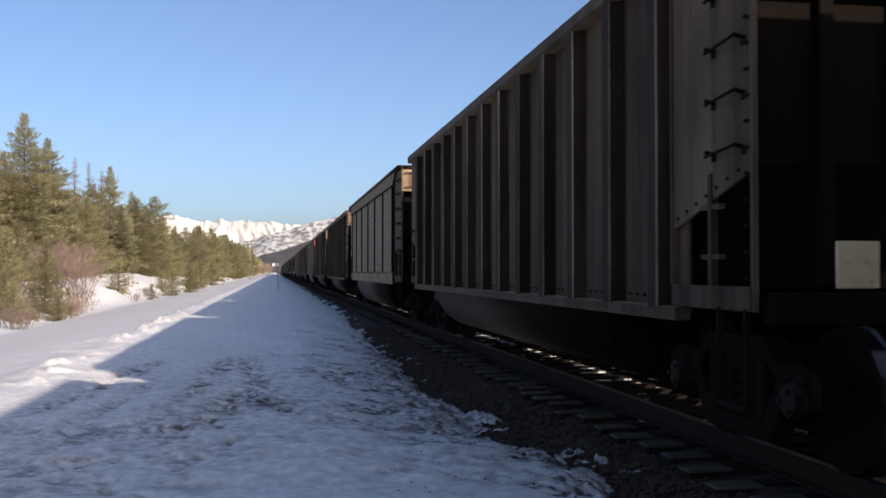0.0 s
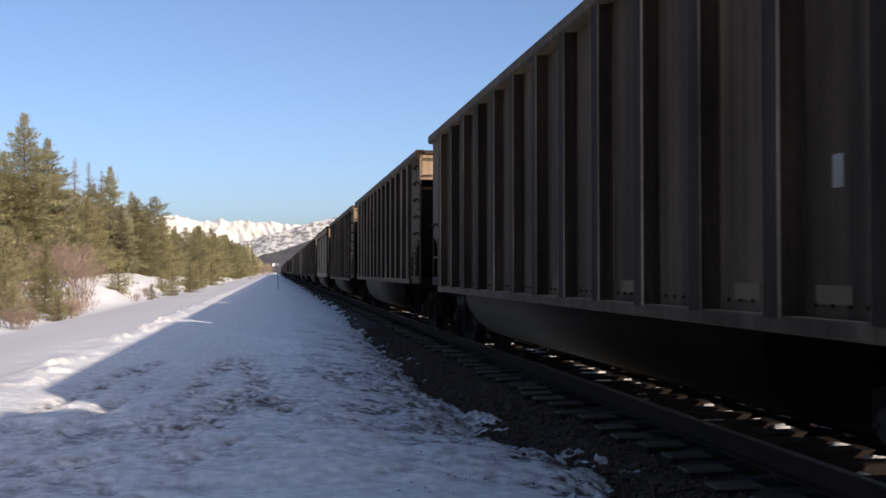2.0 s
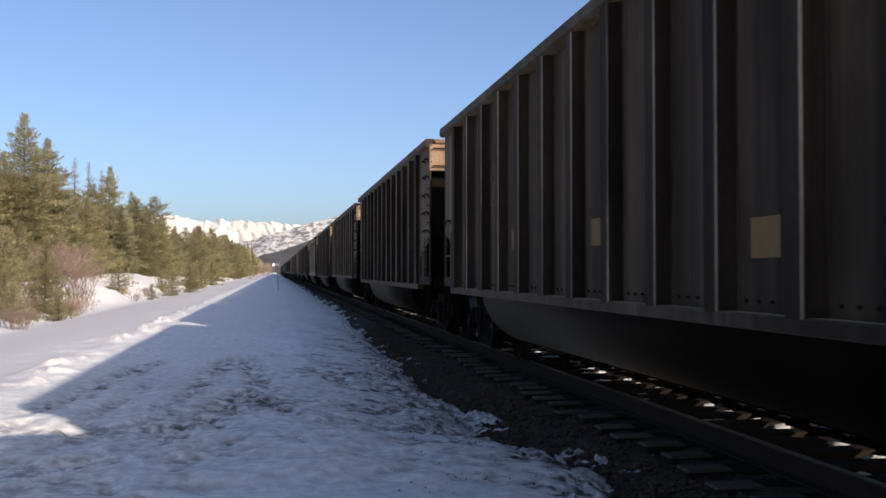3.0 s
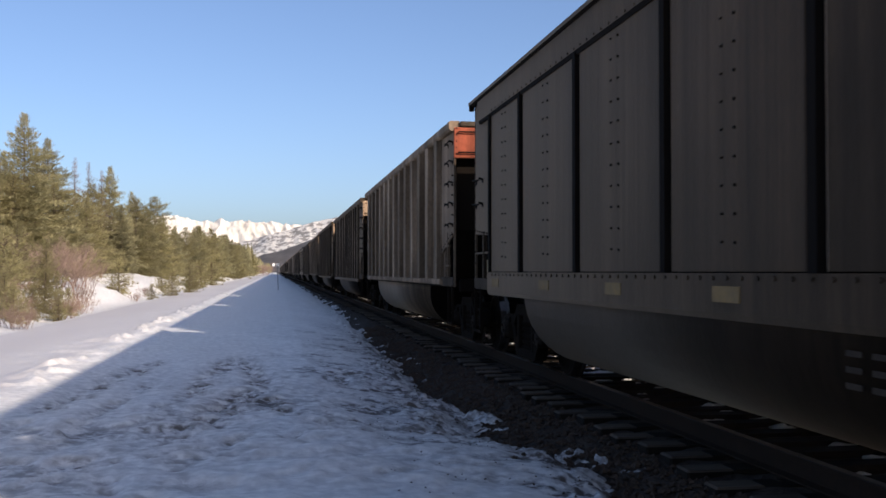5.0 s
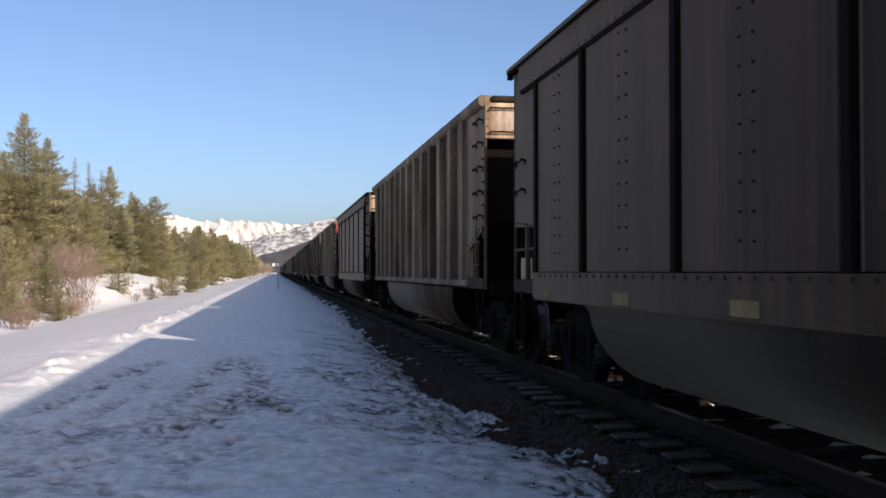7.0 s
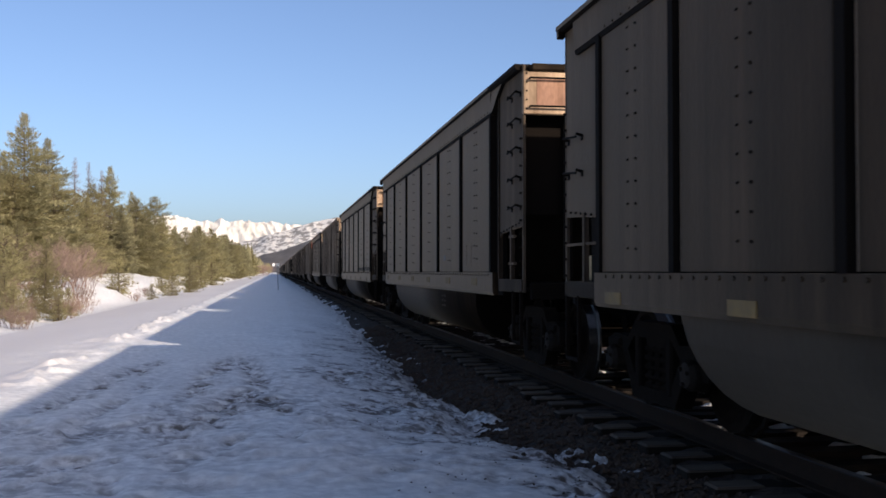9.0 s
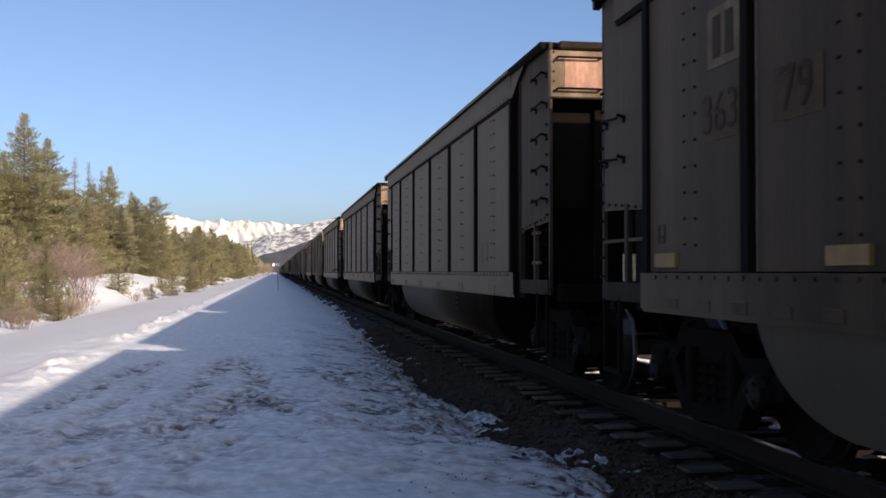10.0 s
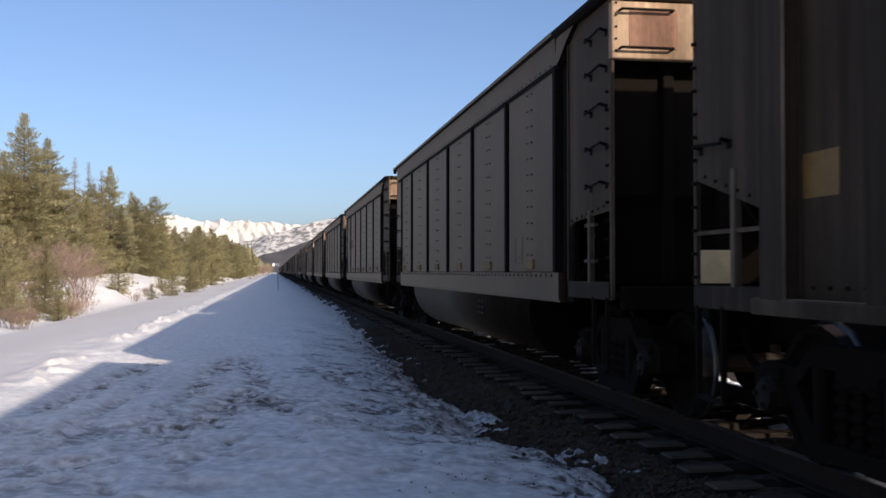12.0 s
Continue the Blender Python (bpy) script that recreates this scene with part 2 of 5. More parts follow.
def box(bm, x0, x1, y0, y1, z0, z1, bevel=0.0, mi=0):
    r = bmesh.ops.create_cube(bm, size=1.0, matrix=Matrix.LocRotScale(((x0 + x1) / 2, (y0 + y1) / 2, (z0 + z1) / 2), None, (x1 - x0, y1 - y0, z1 - z0)))
    fs = {f for v in r["verts"] for f in v.link_faces}
    for f in fs:
        f.material_index = mi
    if bevel:
        es = list({e for f in fs for e in f.edges})
        bmesh.ops.bevel(bm, geom=es, offset=bevel, segments=1, affect="EDGES", profile=0.5)
    return bm


def rod(bm, a, b, r, seg=6, r2=None):
    a, b = Vector(a), Vector(b)
    d = b - a
    m = Matrix.Translation((a + b) / 2) @ d.to_track_quat("Z", "Y").to_matrix().to_4x4()
    bmesh.ops.create_cone(bm, cap_ends=True, segments=seg, radius1=r, radius2=r if r2 is None else r2, depth=d.length, matrix=m)
    return bm


def prism(bm, poly, axis, a, b, mi=0):
    """A closed polygon, in the two other axes, drawn out from a to b along axis."""
    def at(p, w):
        q = list(p)
        q.insert("xyz".index(axis), w)
        return q
    lo = [bm.verts.new(at(p, a)) for p in poly]
    hi = [bm.verts.new(at(p, b)) for p in poly]
    n = len(poly)
    fs = [bm.faces.new(lo[::-1]), bm.faces.new(hi)]
    for i in range(n):
        fs.append(bm.faces.new((lo[i], lo[(i + 1) % n], hi[(i + 1) % n], hi[i])))
    for f in fs:
        f.material_index = mi
    bmesh.ops.recalc_face_normals(bm, faces=fs)
    return bm


def boxes(*rows, bevel=0.0):
    bm = bmesh.new()
    for r in rows:
        box(bm, *r, bevel=bevel)
    return bm


def lathe(bm, profile, seg=20, axis="x"):
    """Turns (along, radius) points round the x axis."""
    rings = []
    for w, r in profile:
        rings.append([bm.verts.new((w, r * math.cos(2 * math.pi * k / seg), r * math.sin(2 * math.pi * k / seg))) for k in range(seg)])
    for p, q in zip(rings, rings[1:]):
        for k in range(seg):
            bm.faces.new((p[k], p[(k + 1) % seg], q[(k + 1) % seg], q[k]))
    bm.faces.new(rings[0][::-1])
    bm.faces.new(rings[-1])
    bmesh.ops.recalc_face_normals(bm, faces=bm.faces[:])
    return bm


# smooth value noise for the lie of the land
GRID_NOISE = np.random.RandomState(7).rand(256, 256)


def vnoise(x, y):
    xi, yi = np.floor(x).astype(int), np.floor(y).astype(int)
    fx, fy = x - xi, y - yi
    fx, fy = fx * fx * (3 - 2 * fx), fy * fy * (3 - 2 * fy)
    g = lambda a, b: GRID_NOISE[a % 256, b % 256]
    return (g(xi, yi) * (1 - fx) * (1 - fy) + g(xi + 1, yi) * fx * (1 - fy) + g(xi, yi + 1) * (1 - fx) * fy + g(xi + 1, yi + 1) * fx * fy) - 0.5


def fbm(x, y, octaves=4, gain=0.5):
    s, a = 0.0, 1.0
    for k in range(octaves):
        s = s + a * vnoise(x * 2 ** k + 17.3 * k, y * 2 ** k + 5.1 * k)
        a *= gain
    return s


def ease(a, b, x):
    t = np.clip((x - a) / (b - a), 0, 1)
    return t * t * (3 - 2 * t)


# ---- ground, track ----
TRACK_X = 4.30
GAUGE_HALF = 0.7535
TIE_STEP = 0.53
RAIL_Z = 0.085         # rail heads over the datum of the car bodies


# where boots and wheels have churned the snow: points along each trail, half its width, its strength
TRAILS = [([(-2.19, 9.9), (-2.0, 12.8), (-1.86, 14.6), (-1.7, 15.4)], 0.19, 0.75), ([(-1.72, 9.2), (-1.6, 10.6), (-1.5, 13.4)], 0.15, 0.5),
          ([(-0.98, 9.7), (-0.93, 11.3), (-0.85, 13.2), (-0.68, 15.4), (-0.47, 16.2), (-0.28, 14.6), (-0.17, 12.6)], 0.2, 0.8),
          ([(-0.95, 9.4), (-0.7, 9.3), (-0.49, 10.6), (-0.16, 12.0)], 0.3, 0.9), ([(-0.2, 11.4), (0.19, 10.2), (0.6, 9.7), (1.2, 9.6)], 0.32, 0.75),
          ([(0.9, 14.6), (1.3, 12.4), (1.9, 11.8)], 0.4, 0.6)]
SCUFFS = [([(-0.25, 8.3), (0.0, 8.28), (0.36, 8.7), (0.56, 8.9)], 0.09, 0.6), ([(-1.48, 7.4), (-1.2, 7.65), (-0.84, 8.5), (-0.79, 9.0)], 0.24, 0.65),
          ([(-1.6, 6.8), (-1.2, 7.0), (-0.93, 6.5)], 0.15, 0.45), ([(-0.78, 6.3), (-0.54, 7.5), (-0.33, 8.1), (-0.2, 8.8)], 0.16, 0.6),
          ([(0.45, 7.5), (0.6, 7.55)], 0.07, 0.7), ([(-2.1, 8.4), (-1.5, 9.0)], 0.25, 0.5)]


def edge_x(y):
    """Where the snow gives way to the ballast."""
    return np.interp(y, [5, 7.5, 8.7, 9.5, 12.6, 13.6, 18, 24, 40, 90], [2.5, 2.44, 2.18, 1.72, 2.0, 1.78, 2.02, 2.06, 2.4, 2.5]) + 0.22 * fbm(y * 0.9, y * 0.13 + 4, 3)


def trodden(x, y):
    """How churned the snow is, 0 to about 1."""
    far = np.full_like(x, 9.0)
    out = 0.2 * ease(17, 12, y) * ease(5.5, 7.5, y) + 0.2 * ease(0.0, -0.6, x) * ease(10.5, 8.5, y)
    for points, half, weight in TRAILS + SCUFFS:
        near = far
        for (ax, ay), (bx, by) in zip(points, points[1:]):
            dx, dy = bx - ax, by - ay
            u = np.clip(((x - ax) * dx + (y - ay) * dy) / (dx * dx + dy * dy), 0, 1)
            near = np.minimum(near, np.hypot(x - ax - u * dx, (y - ay - u * dy) * 0.6))
        out = np.maximum(out, weight * np.exp(-(near / half) ** 2))
    return out


def lumps(x, y):
    """The uneven crust of old snow, wider than deep."""
    w = 0.35 * fbm(x * 1.3 + 2, y * 1.1 + 9, 2)
    return fbm(x * 2.6 + w, y * 2.9 + w, 4, 0.58)


def pits(x, y):
    return ease(0.12, -0.24, lumps(x, y) + 0.35 * fbm(x * 9 + 4, y * 8 + 1, 2))


def dirt_amount(x, y):
    """Soil trodden into the hollows of the snow, and grit towards the ballast."""
    x, y = np.asarray(x, float), np.asarray(y, float)
    tr, p = trodden(x, y), pits(x, y)
    edge = ease(-1.9, -0.3, x - edge_x(y) + 0.9 * fbm(x * 1.4 + 3, y * 1.1, 3)) * ease(34, 13, y) * ease(3.4, 3.0, x)
    d = 0.98 * np.clip(tr - 0.05, 0, 1) * (0.6 + 0.85 * p) + edge * (0.14 + 1.0 * p) * (0.5 + 0.5 * ease(6.8, 9, y))
    d = d + 1.1 * ease(-0.8, -0.02, x - edge_x(y) + 0.6 * fbm(x * 3.1 + 7, y * 2.7, 3)) * ease(26, 12, y) * (0.35 + p) * ease(3.4, 3.0, x)
    return np.clip(d * ease(-2.7, -2.2, x), 0, 0.95)


def snow_height(x, y):
    """Height of the snow: a bank by the track, a packed road, the verge before the woods."""
    x, y = np.asarray(x, float), np.asarray(y, float)
    xe = x - (edge_x(y) - 2.15) * ease(0.2, 1.5, x) * ease(6, 3.2, x)
    z = np.interp(xe, [-60, -14, -9.5, -7.6, -6.2, -5.5, -3.4, -2.7, -2.2, -1.6, 0.5, 1.6, 2.0, 2.2, 2.7, 3.2, 5.4, 6.2, 8.8, 10.2, 16, 60],
                  [1.1, 0.75, 0.58, 0.22, -0.06, 0.02, 0.03, 0.04, 0.03, 0.01, -0.01, -0.13, -0.2, -0.3, -0.5, -0.62, -0.62, -0.7, -0.6, -0.3, 0.1, 0.6])
    near = np.exp(-np.maximum(y - 20, 0) / 60)
    clump = np.clip(2.4 * fbm(x * 1.7 + 5, y * 0.75, 3) + 0.3, 0, 1)
    crest = -2.86 - 0.2 * fbm(y * 0.22, y * 0.05 + 2, 2)
    z = z + np.exp(-((x - crest) / 0.34) ** 2) * (0.015 + 0.03 * clump + 0.085 * (0.4 + 0.6 * ease(9, 17, y)) * (0.3 + clump) * ease(0.0, 0.25, fbm(x * 4.4, y * 4.0, 3, 0.6))) * (0.35 + 0.65 * near)
    z = z + 0.04 * np.exp(-((x + 3.4) / 0.35) ** 2) * np.clip(4 * fbm(x * 1.5 + 40, y * 1.6, 2) - 0.6, 0, 1) * near
    z = z + np.interp(x, [-20, -12, -9.0, -7.8, -6.4, -5.5], [0.1, 0.25, 0.42, 0.36, 0.02, 0.0]) * np.interp(y, [20, 32, 70, 110], [0.3, 1.0, 1.0, 0.4])
    verge = ease(-5.6, -7.2, x) + ease(9.8, 11, x)
    z = z + verge * (0.5 * fbm(x * 0.25, y * 0.2, 4) + 0.22 * fbm(x * 1.6, y * 1.1, 3))
    bank = ease(-2.6, -2.1, x) * ease(2.5, 1.7, xe)
    tr = np.minimum(trodden(x, y), 1)
    rough = bank * ease(30, 12, y)
    z = z + bank * 0.07 * fbm(x * 0.8, y * 0.5, 3) + rough * (0.022 + 0.06 * tr) * lumps(x, y) - rough * 0.05 * tr
    z = z - rough * 0.022 * pits(x, y) * (0.4 + tr) + rough * 0.006 * fbm(x * 9 + 2, y * 8, 3, 0.6)
    z = z + 0.085 * np.exp(-((xe - 2.1) / 0.35) ** 2) * fbm(x * 5.0, y * 4.4, 4, 0.75) * ease(90, 25, y)
    thin = ballast_height(x, y) - 0.012 * ease(10, 8, y) + 0.14 * fbm(x * 5.2 + 1, y * 3.6 + 6, 4, 0.7) - 0.17 * (xe - 2.12)
    z = np.where((xe > 2.0) & (xe < 3.0), np.maximum(z, np.minimum(thin, z + 0.3)), z)
    for cx, cy, rx, ry, h in ((-1.76, 8.8, 0.08, 0.1, 0.055), (-1.9, 8.5, 0.12, 0.12, 0.03), (2.3, 11.0, 0.3, 0.5, 0.1), (2.4, 9.2, 0.25, 0.3, 0.07)):
        z = z + h * np.exp(-((x - cx) / rx) ** 2 - ((y - cy) / ry) ** 2)
    z = z + 0.02 * fbm(x * 5, y * 4, 2) * ease(-2, -2.8, x) * near
    far = np.maximum(np.abs(x) - 60, 0)
    return z + ease(0, 900, far) * 8 * fbm(x * 0.004, y * 0.004, 3)


def axis_steps(spans):
    out = []
    for a, b, d in spans:
        out += list(np.arange(a, b, d))
    return np.array(out)


def sheet(name, xs, ys, zf, material, smooth=True):
    X, Y = np.meshgrid(xs, ys)
    Z = zf(X, Y)
    nx, ny = len(xs), len(ys)
    idx = np.arange(nx * ny).reshape(ny, nx)
    quads = np.stack([idx[:-1, :-1], idx[:-1, 1:], idx[1:, 1:], idx[1:, :-1]], -1).reshape(-1, 4)
    me = bpy.data.meshes.new(name)
    me.vertices.add(nx * ny)
    me.vertices.foreach_set("co", np.stack([X, Y, Z], -1).astype(np.float32).ravel())
    me.loops.add(quads.size)
    me.loops.foreach_set("vertex_index", quads.astype(np.int32).ravel())
    me.polygons.add(len(quads))
    me.polygons.foreach_set("loop_start", np.arange(0, quads.size, 4, dtype=np.int32))
    me.update(calc_edges=True)
    me.validate()
    me.materials.append(material)
    if smooth:
        me.polygons.foreach_set("use_smooth", [True] * len(me.polygons))
    return me


def build_ground():
    xs = np.concatenate([-np.geomspace(4500, 40, 26), axis_steps([(-39, -10, 1.2), (-10, -4, 0.3), (-4, -2.2, 0.055), (-2.2, 2.7, 0.034), (2.7, 3.4, 0.07), (3.4, 9, 0.25), (9, 40, 1.5)]), np.geomspace(40, 4500, 26)])
    ys = np.concatenate([-np.geomspace(1500, 12, 18), axis_steps([(-11, -4, 0.7), (-4, 6, 0.15), (6, 12, 0.04), (12, 18, 0.065), (18, 28, 0.13), (28, 60, 0.35), (60, 140, 1.2)]), np.geomspace(140, 4600, 50)])
    me = sheet("ground", xs, ys, snow_height, SNOW)
    X, Y = np.meshgrid(xs, ys)
    packed = ease(-5.75, -5.5, X + 0.2 * fbm(X, Y * 0.3, 2)) * ease(-2.75, -3.1, X) * (0.8 + 0.4 * fbm(X * 0.6, Y * 0.12, 3))
    for key, v in (("dirt", dirt_amount(X, Y)), ("packed", np.clip(packed, 0, 1))):
        me.attributes.new(key, "FLOAT", "POINT").data.foreach_set("value", v.astype(np.float32).ravel())
    ob = new("ground", me)
    tagged(ob, "old snow over ground, trodden and dirty beside the track", "snow", kind="structure")


def ballast_height(x, y):
    d = np.abs(x - TRACK_X)
    z = np.interp(d, [0, 0.55, 0.8, 1.0, 1.2, 1.4, 1.9, 2.5, 3.0], [-0.16, -0.14, -0.12, -0.13, -0.15, -0.175, -0.28, -0.44, -0.7])
    # far shoulder widened unseen, so less snow bounce lights the ties
    z = np.where(x > TRACK_X + 1.9, np.interp(x - TRACK_X, [1.9, 2.5, 5.2, 6.0], [-0.275, -0.36, -0.4, -0.8]), z)
    return z + 0.055 * fbm(x * 6, y * 6, 2) * np.where(d > 0.8, 1, 0.6)


def build_track():
    xs = axis_steps([(TRACK_X - 3.0, TRACK_X - 1.0, 0.07), (TRACK_X - 1.0, TRACK_X + 1.0, 0.16), (TRACK_X + 1.0, TRACK_X + 6.05, 0.25)])
    ys = np.concatenate([axis_steps([(-60, 3, 1.5), (3, 22, 0.09), (22, 60, 0.4), (60, 160, 2)]), np.geomspace(160, 2500, 24)])
    ob = new("ballast", sheet("ballast", xs, ys, ballast_height, BALLAST, smooth=False))
    tagged(ob, "dark crushed-stone ballast bed between snow banks", "ballast", kind="structure")
    track = thing("track", "straight railway track on weathered wooden ties", "track", kind="structure")
    for side in (-1, 1):
        cx = TRACK_X + side * GAUGE_HALF
        bm = bmesh.new()
        prof = [(-0.07, -0.172), (0.07, -0.172), (0.07, -0.16), (0.012, -0.145), (0.009, -0.045), (0.036, -0.036), (0.036, -0.006), (0.03, 0.0), (-0.03, 0.0), (-0.036, -0.006), (-0.036, -0.036), (-0.009, -0.045), (-0.012, -0.145), (-0.07, -0.16)]
        prism(bm, [(cx + a, b + RAIL_Z) for a, b in prof], "y", -60, 1800)
        for f in bm.faces:
            if f.normal.z > 0.5 and f.calc_center_median().z > RAIL_Z - 0.02:
                f.material_index = 1
        part("rail", bm, [RAIL, RAIL_TOP], track, "rusty rail with a polished head")
    rng = random.Random(3)
    # middle in the dark tie tone, ends in the paler one
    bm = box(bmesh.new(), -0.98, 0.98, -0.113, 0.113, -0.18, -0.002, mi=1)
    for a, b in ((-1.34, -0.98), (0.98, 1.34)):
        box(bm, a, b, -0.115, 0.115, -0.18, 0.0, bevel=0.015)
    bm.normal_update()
    # side faces darkened too, shade put into the colour; tops stay weathered
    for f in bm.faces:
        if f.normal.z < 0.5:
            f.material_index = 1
    tie = mesh_of("tie", bm, [TIE, TIE_DARK])
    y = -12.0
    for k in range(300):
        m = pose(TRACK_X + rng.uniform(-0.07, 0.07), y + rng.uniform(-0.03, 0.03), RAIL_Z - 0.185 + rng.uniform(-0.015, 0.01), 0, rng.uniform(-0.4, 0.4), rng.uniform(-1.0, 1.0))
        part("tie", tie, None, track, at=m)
        y += TIE_STEP
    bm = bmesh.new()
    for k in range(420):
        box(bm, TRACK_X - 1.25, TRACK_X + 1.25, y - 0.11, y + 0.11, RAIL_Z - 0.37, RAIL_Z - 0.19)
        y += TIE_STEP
    ob = part("far_ties", bm, TIE_DARK, track)
    ob["kind"] = "stuff"


def build_stones():
    """Loose stones on the ballast shoulder, and grit strewn over the edge of the snow."""
    rng = np.random.RandomState(11)
    n = 15000
    grit = np.arange(n) >= 9500
    y = 4.5 + 24 * rng.rand(n) ** 1.6
    x = np.where(grit, 2.5 - 1.9 * rng.rand(n) ** 1.5, rng.uniform(1.7, 3.08, n))
    r = np.where(grit, rng.uniform(0.004, 0.01, n), rng.uniform(0.012, 0.034, n))
    snow, bed = snow_height(x, y), ballast_height(x, y)
    keep = (snow < bed) | (rng.rand(n) < np.where(grit, 0.5 * dirt_amount(x, y), 0.02))
    x, y, r, zb = x[keep], y[keep], r[keep], (np.maximum(snow, bed) + r * 0.25)[keep]
    m = len(x)
    turn = rng.uniform(0, 6.28, (m, 1)) + np.arange(4) * 1.5708 + rng.uniform(-0.4, 0.4, (m, 4))
    q = r[:, None] * rng.uniform(0.8, 1.3, (m, 4))
    vs = np.zeros((m, 6, 3))
    vs[:, :4, 0], vs[:, :4, 1] = x[:, None] + q * np.cos(turn), y[:, None] + q * np.sin(turn)
    vs[:, :4, 2] = zb[:, None] + r[:, None] * rng.uniform(-0.3, 0.3, (m, 4))
    vs[:, 4:, 0], vs[:, 4:, 1] = x[:, None], y[:, None]
    vs[:, 4, 2], vs[:, 5, 2] = zb + r * rng.uniform(0.6, 0.95, m), zb - r * 0.8
    fs = [f for b in range(0, 6 * m, 6) for i in range(4) for f in ((b + i, b + (i + 1) % 4, b + 4), (b + (i + 1) % 4, b + i, b + 5))]
    me = bpy.data.meshes.new("loose_stones")
    me.from_pydata(vs.reshape(-1, 3).tolist(), [], fs)
    me.materials.append(STONE)
    tagged(new("loose_stones", me), "dark loose ballast stones along the snow edge", "stones", kind="stuff")


def build_crib_snow():
    """Leftover snow between the ties towards the far rail, where the low sun reaches under the cars."""
    rng = random.Random(17)
    vs, fs = [], []
    for k in range(420):
        y0 = -12.0 + TIE_STEP * (k + 0.5)
        if rng.random() < 0.18:
            continue
        cx = TRACK_X + rng.uniform(0.38, 0.46)
        b0 = len(vs)
        n = 11
        rx, ry = rng.uniform(0.12, 0.24), rng.uniform(0.1, 0.16)
        ring = [rng.uniform(0.6, 1.2) for _ in range(n)]
        for f, z in ((1.0, -0.19), (0.9, -0.135), (0.55, -0.115)):
            for i in range(n):
                w = i * 2 * math.pi / n
                q = ring[i] * f * rng.uniform(0.9, 1.1)
                vs.append((cx + rx * q * math.cos(w), y0 + ry * q * math.sin(w), z + rng.uniform(-0.02, 0.02)))
        vs.append((cx, y0, -0.11))
        for i in range(n):
            j = (i + 1) % n
            for r in (0, n):
                fs.append((b0 + r + i, b0 + r + j, b0 + r + n + j, b0 + r + n + i))
            fs.append((b0 + 2 * n + i, b0 + 2 * n + j, b0 + 3 * n))
    for k in range(60):
        b0 = len(vs)
        cx, y0 = TRACK_X + rng.uniform(-0.15, 0.25), -12.0 + TIE_STEP * (rng.randrange(8, 110) + 0.5)
        ring = [rng.uniform(0.6, 1.2) for _ in range(n)]
        for f, z in ((1.0, -0.19), (0.9, -0.14), (0.55, -0.125)):
            for i in range(n):
                w = i * 2 * math.pi / n
                vs.append((cx + 0.16 * ring[i] * f * math.cos(w), y0 + 0.12 * ring[i] * f * math.sin(w), z + rng.uniform(-0.015, 0.015)))
        vs.append((cx, y0, -0.12))
        for i in range(n):
            j = (i + 1) % n
            for r in (0, n):
                fs.append((b0 + r + i, b0 + r + j, b0 + r + n + j, b0 + r + n + i))
            fs.append((b0 + 2 * n + i, b0 + 2 * n + j, b0 + 3 * n))
    for k in range(300):
        cx, y0 = TRACK_X + 1.2 + rng.uniform(-0.15, 0.15), -8.0 + 0.34 * k + rng.uniform(-0.1, 0.1)
        b0 = len(vs)
        ring = [rng.uniform(0.75, 1.2) for _ in range(n)]
        for f, z in ((1.0, -0.2), (0.85, -0.085), (0.5, -0.06)):
            for i in range(n):
                w = i * 2 * math.pi / n
                vs.append((cx + 0.34 * ring[i] * f * math.cos(w), y0 + 0.27 * ring[i] * f * math.sin(w), z + rng.uniform(-0.02, 0.02)))
        vs.append((cx, y0, -0.055))
        for i in range(n):
            j = (i + 1) % n
            for r in (0, n):
                fs.append((b0 + r + i, b0 + r + j, b0 + r + n + j, b0 + r + n + i))
            fs.append((b0 + 2 * n + i, b0 + 2 * n + j, b0 + 3 * n))
    me = bpy.data.meshes.new("crib_snow")
    me.from_pydata(vs, [], fs)
    me.polygons.foreach_set("use_smooth", [True] * len(me.polygons))
    me.materials.append(SNOW)
    tagged(new("crib_snow", me), "scraps of snow left between and beside the ties", "snow", kind="stuff")


build_ground()
build_crib_snow()
build_track()
build_stones()

# ---- the train ----
CAR_STEP = 16.73
BODY_HALF = 7.5
TRUCK_Y = 6.36
AXLE = 0.89
WHEEL_R = 0.457
SPEED = 15.54


def train_y(k, t):
    """Centre of car k along the track at t seconds; the train gains speed a little."""
    lag = np.interp(t, [0, 0.5, 2.5, 5.0, 5.5, 6.0, 6.5, 7.0, 9.0, 11.0, 12.0], [0.5, 0.19, 0.02, -0.2, 0.0, -0.2, 0.0, -0.18, 0.07, 0.2, 0.6])
    return SPEED * (t + 1.3416) - CAR_STEP * k - 0.76 - BODY_HALF + float(lag)


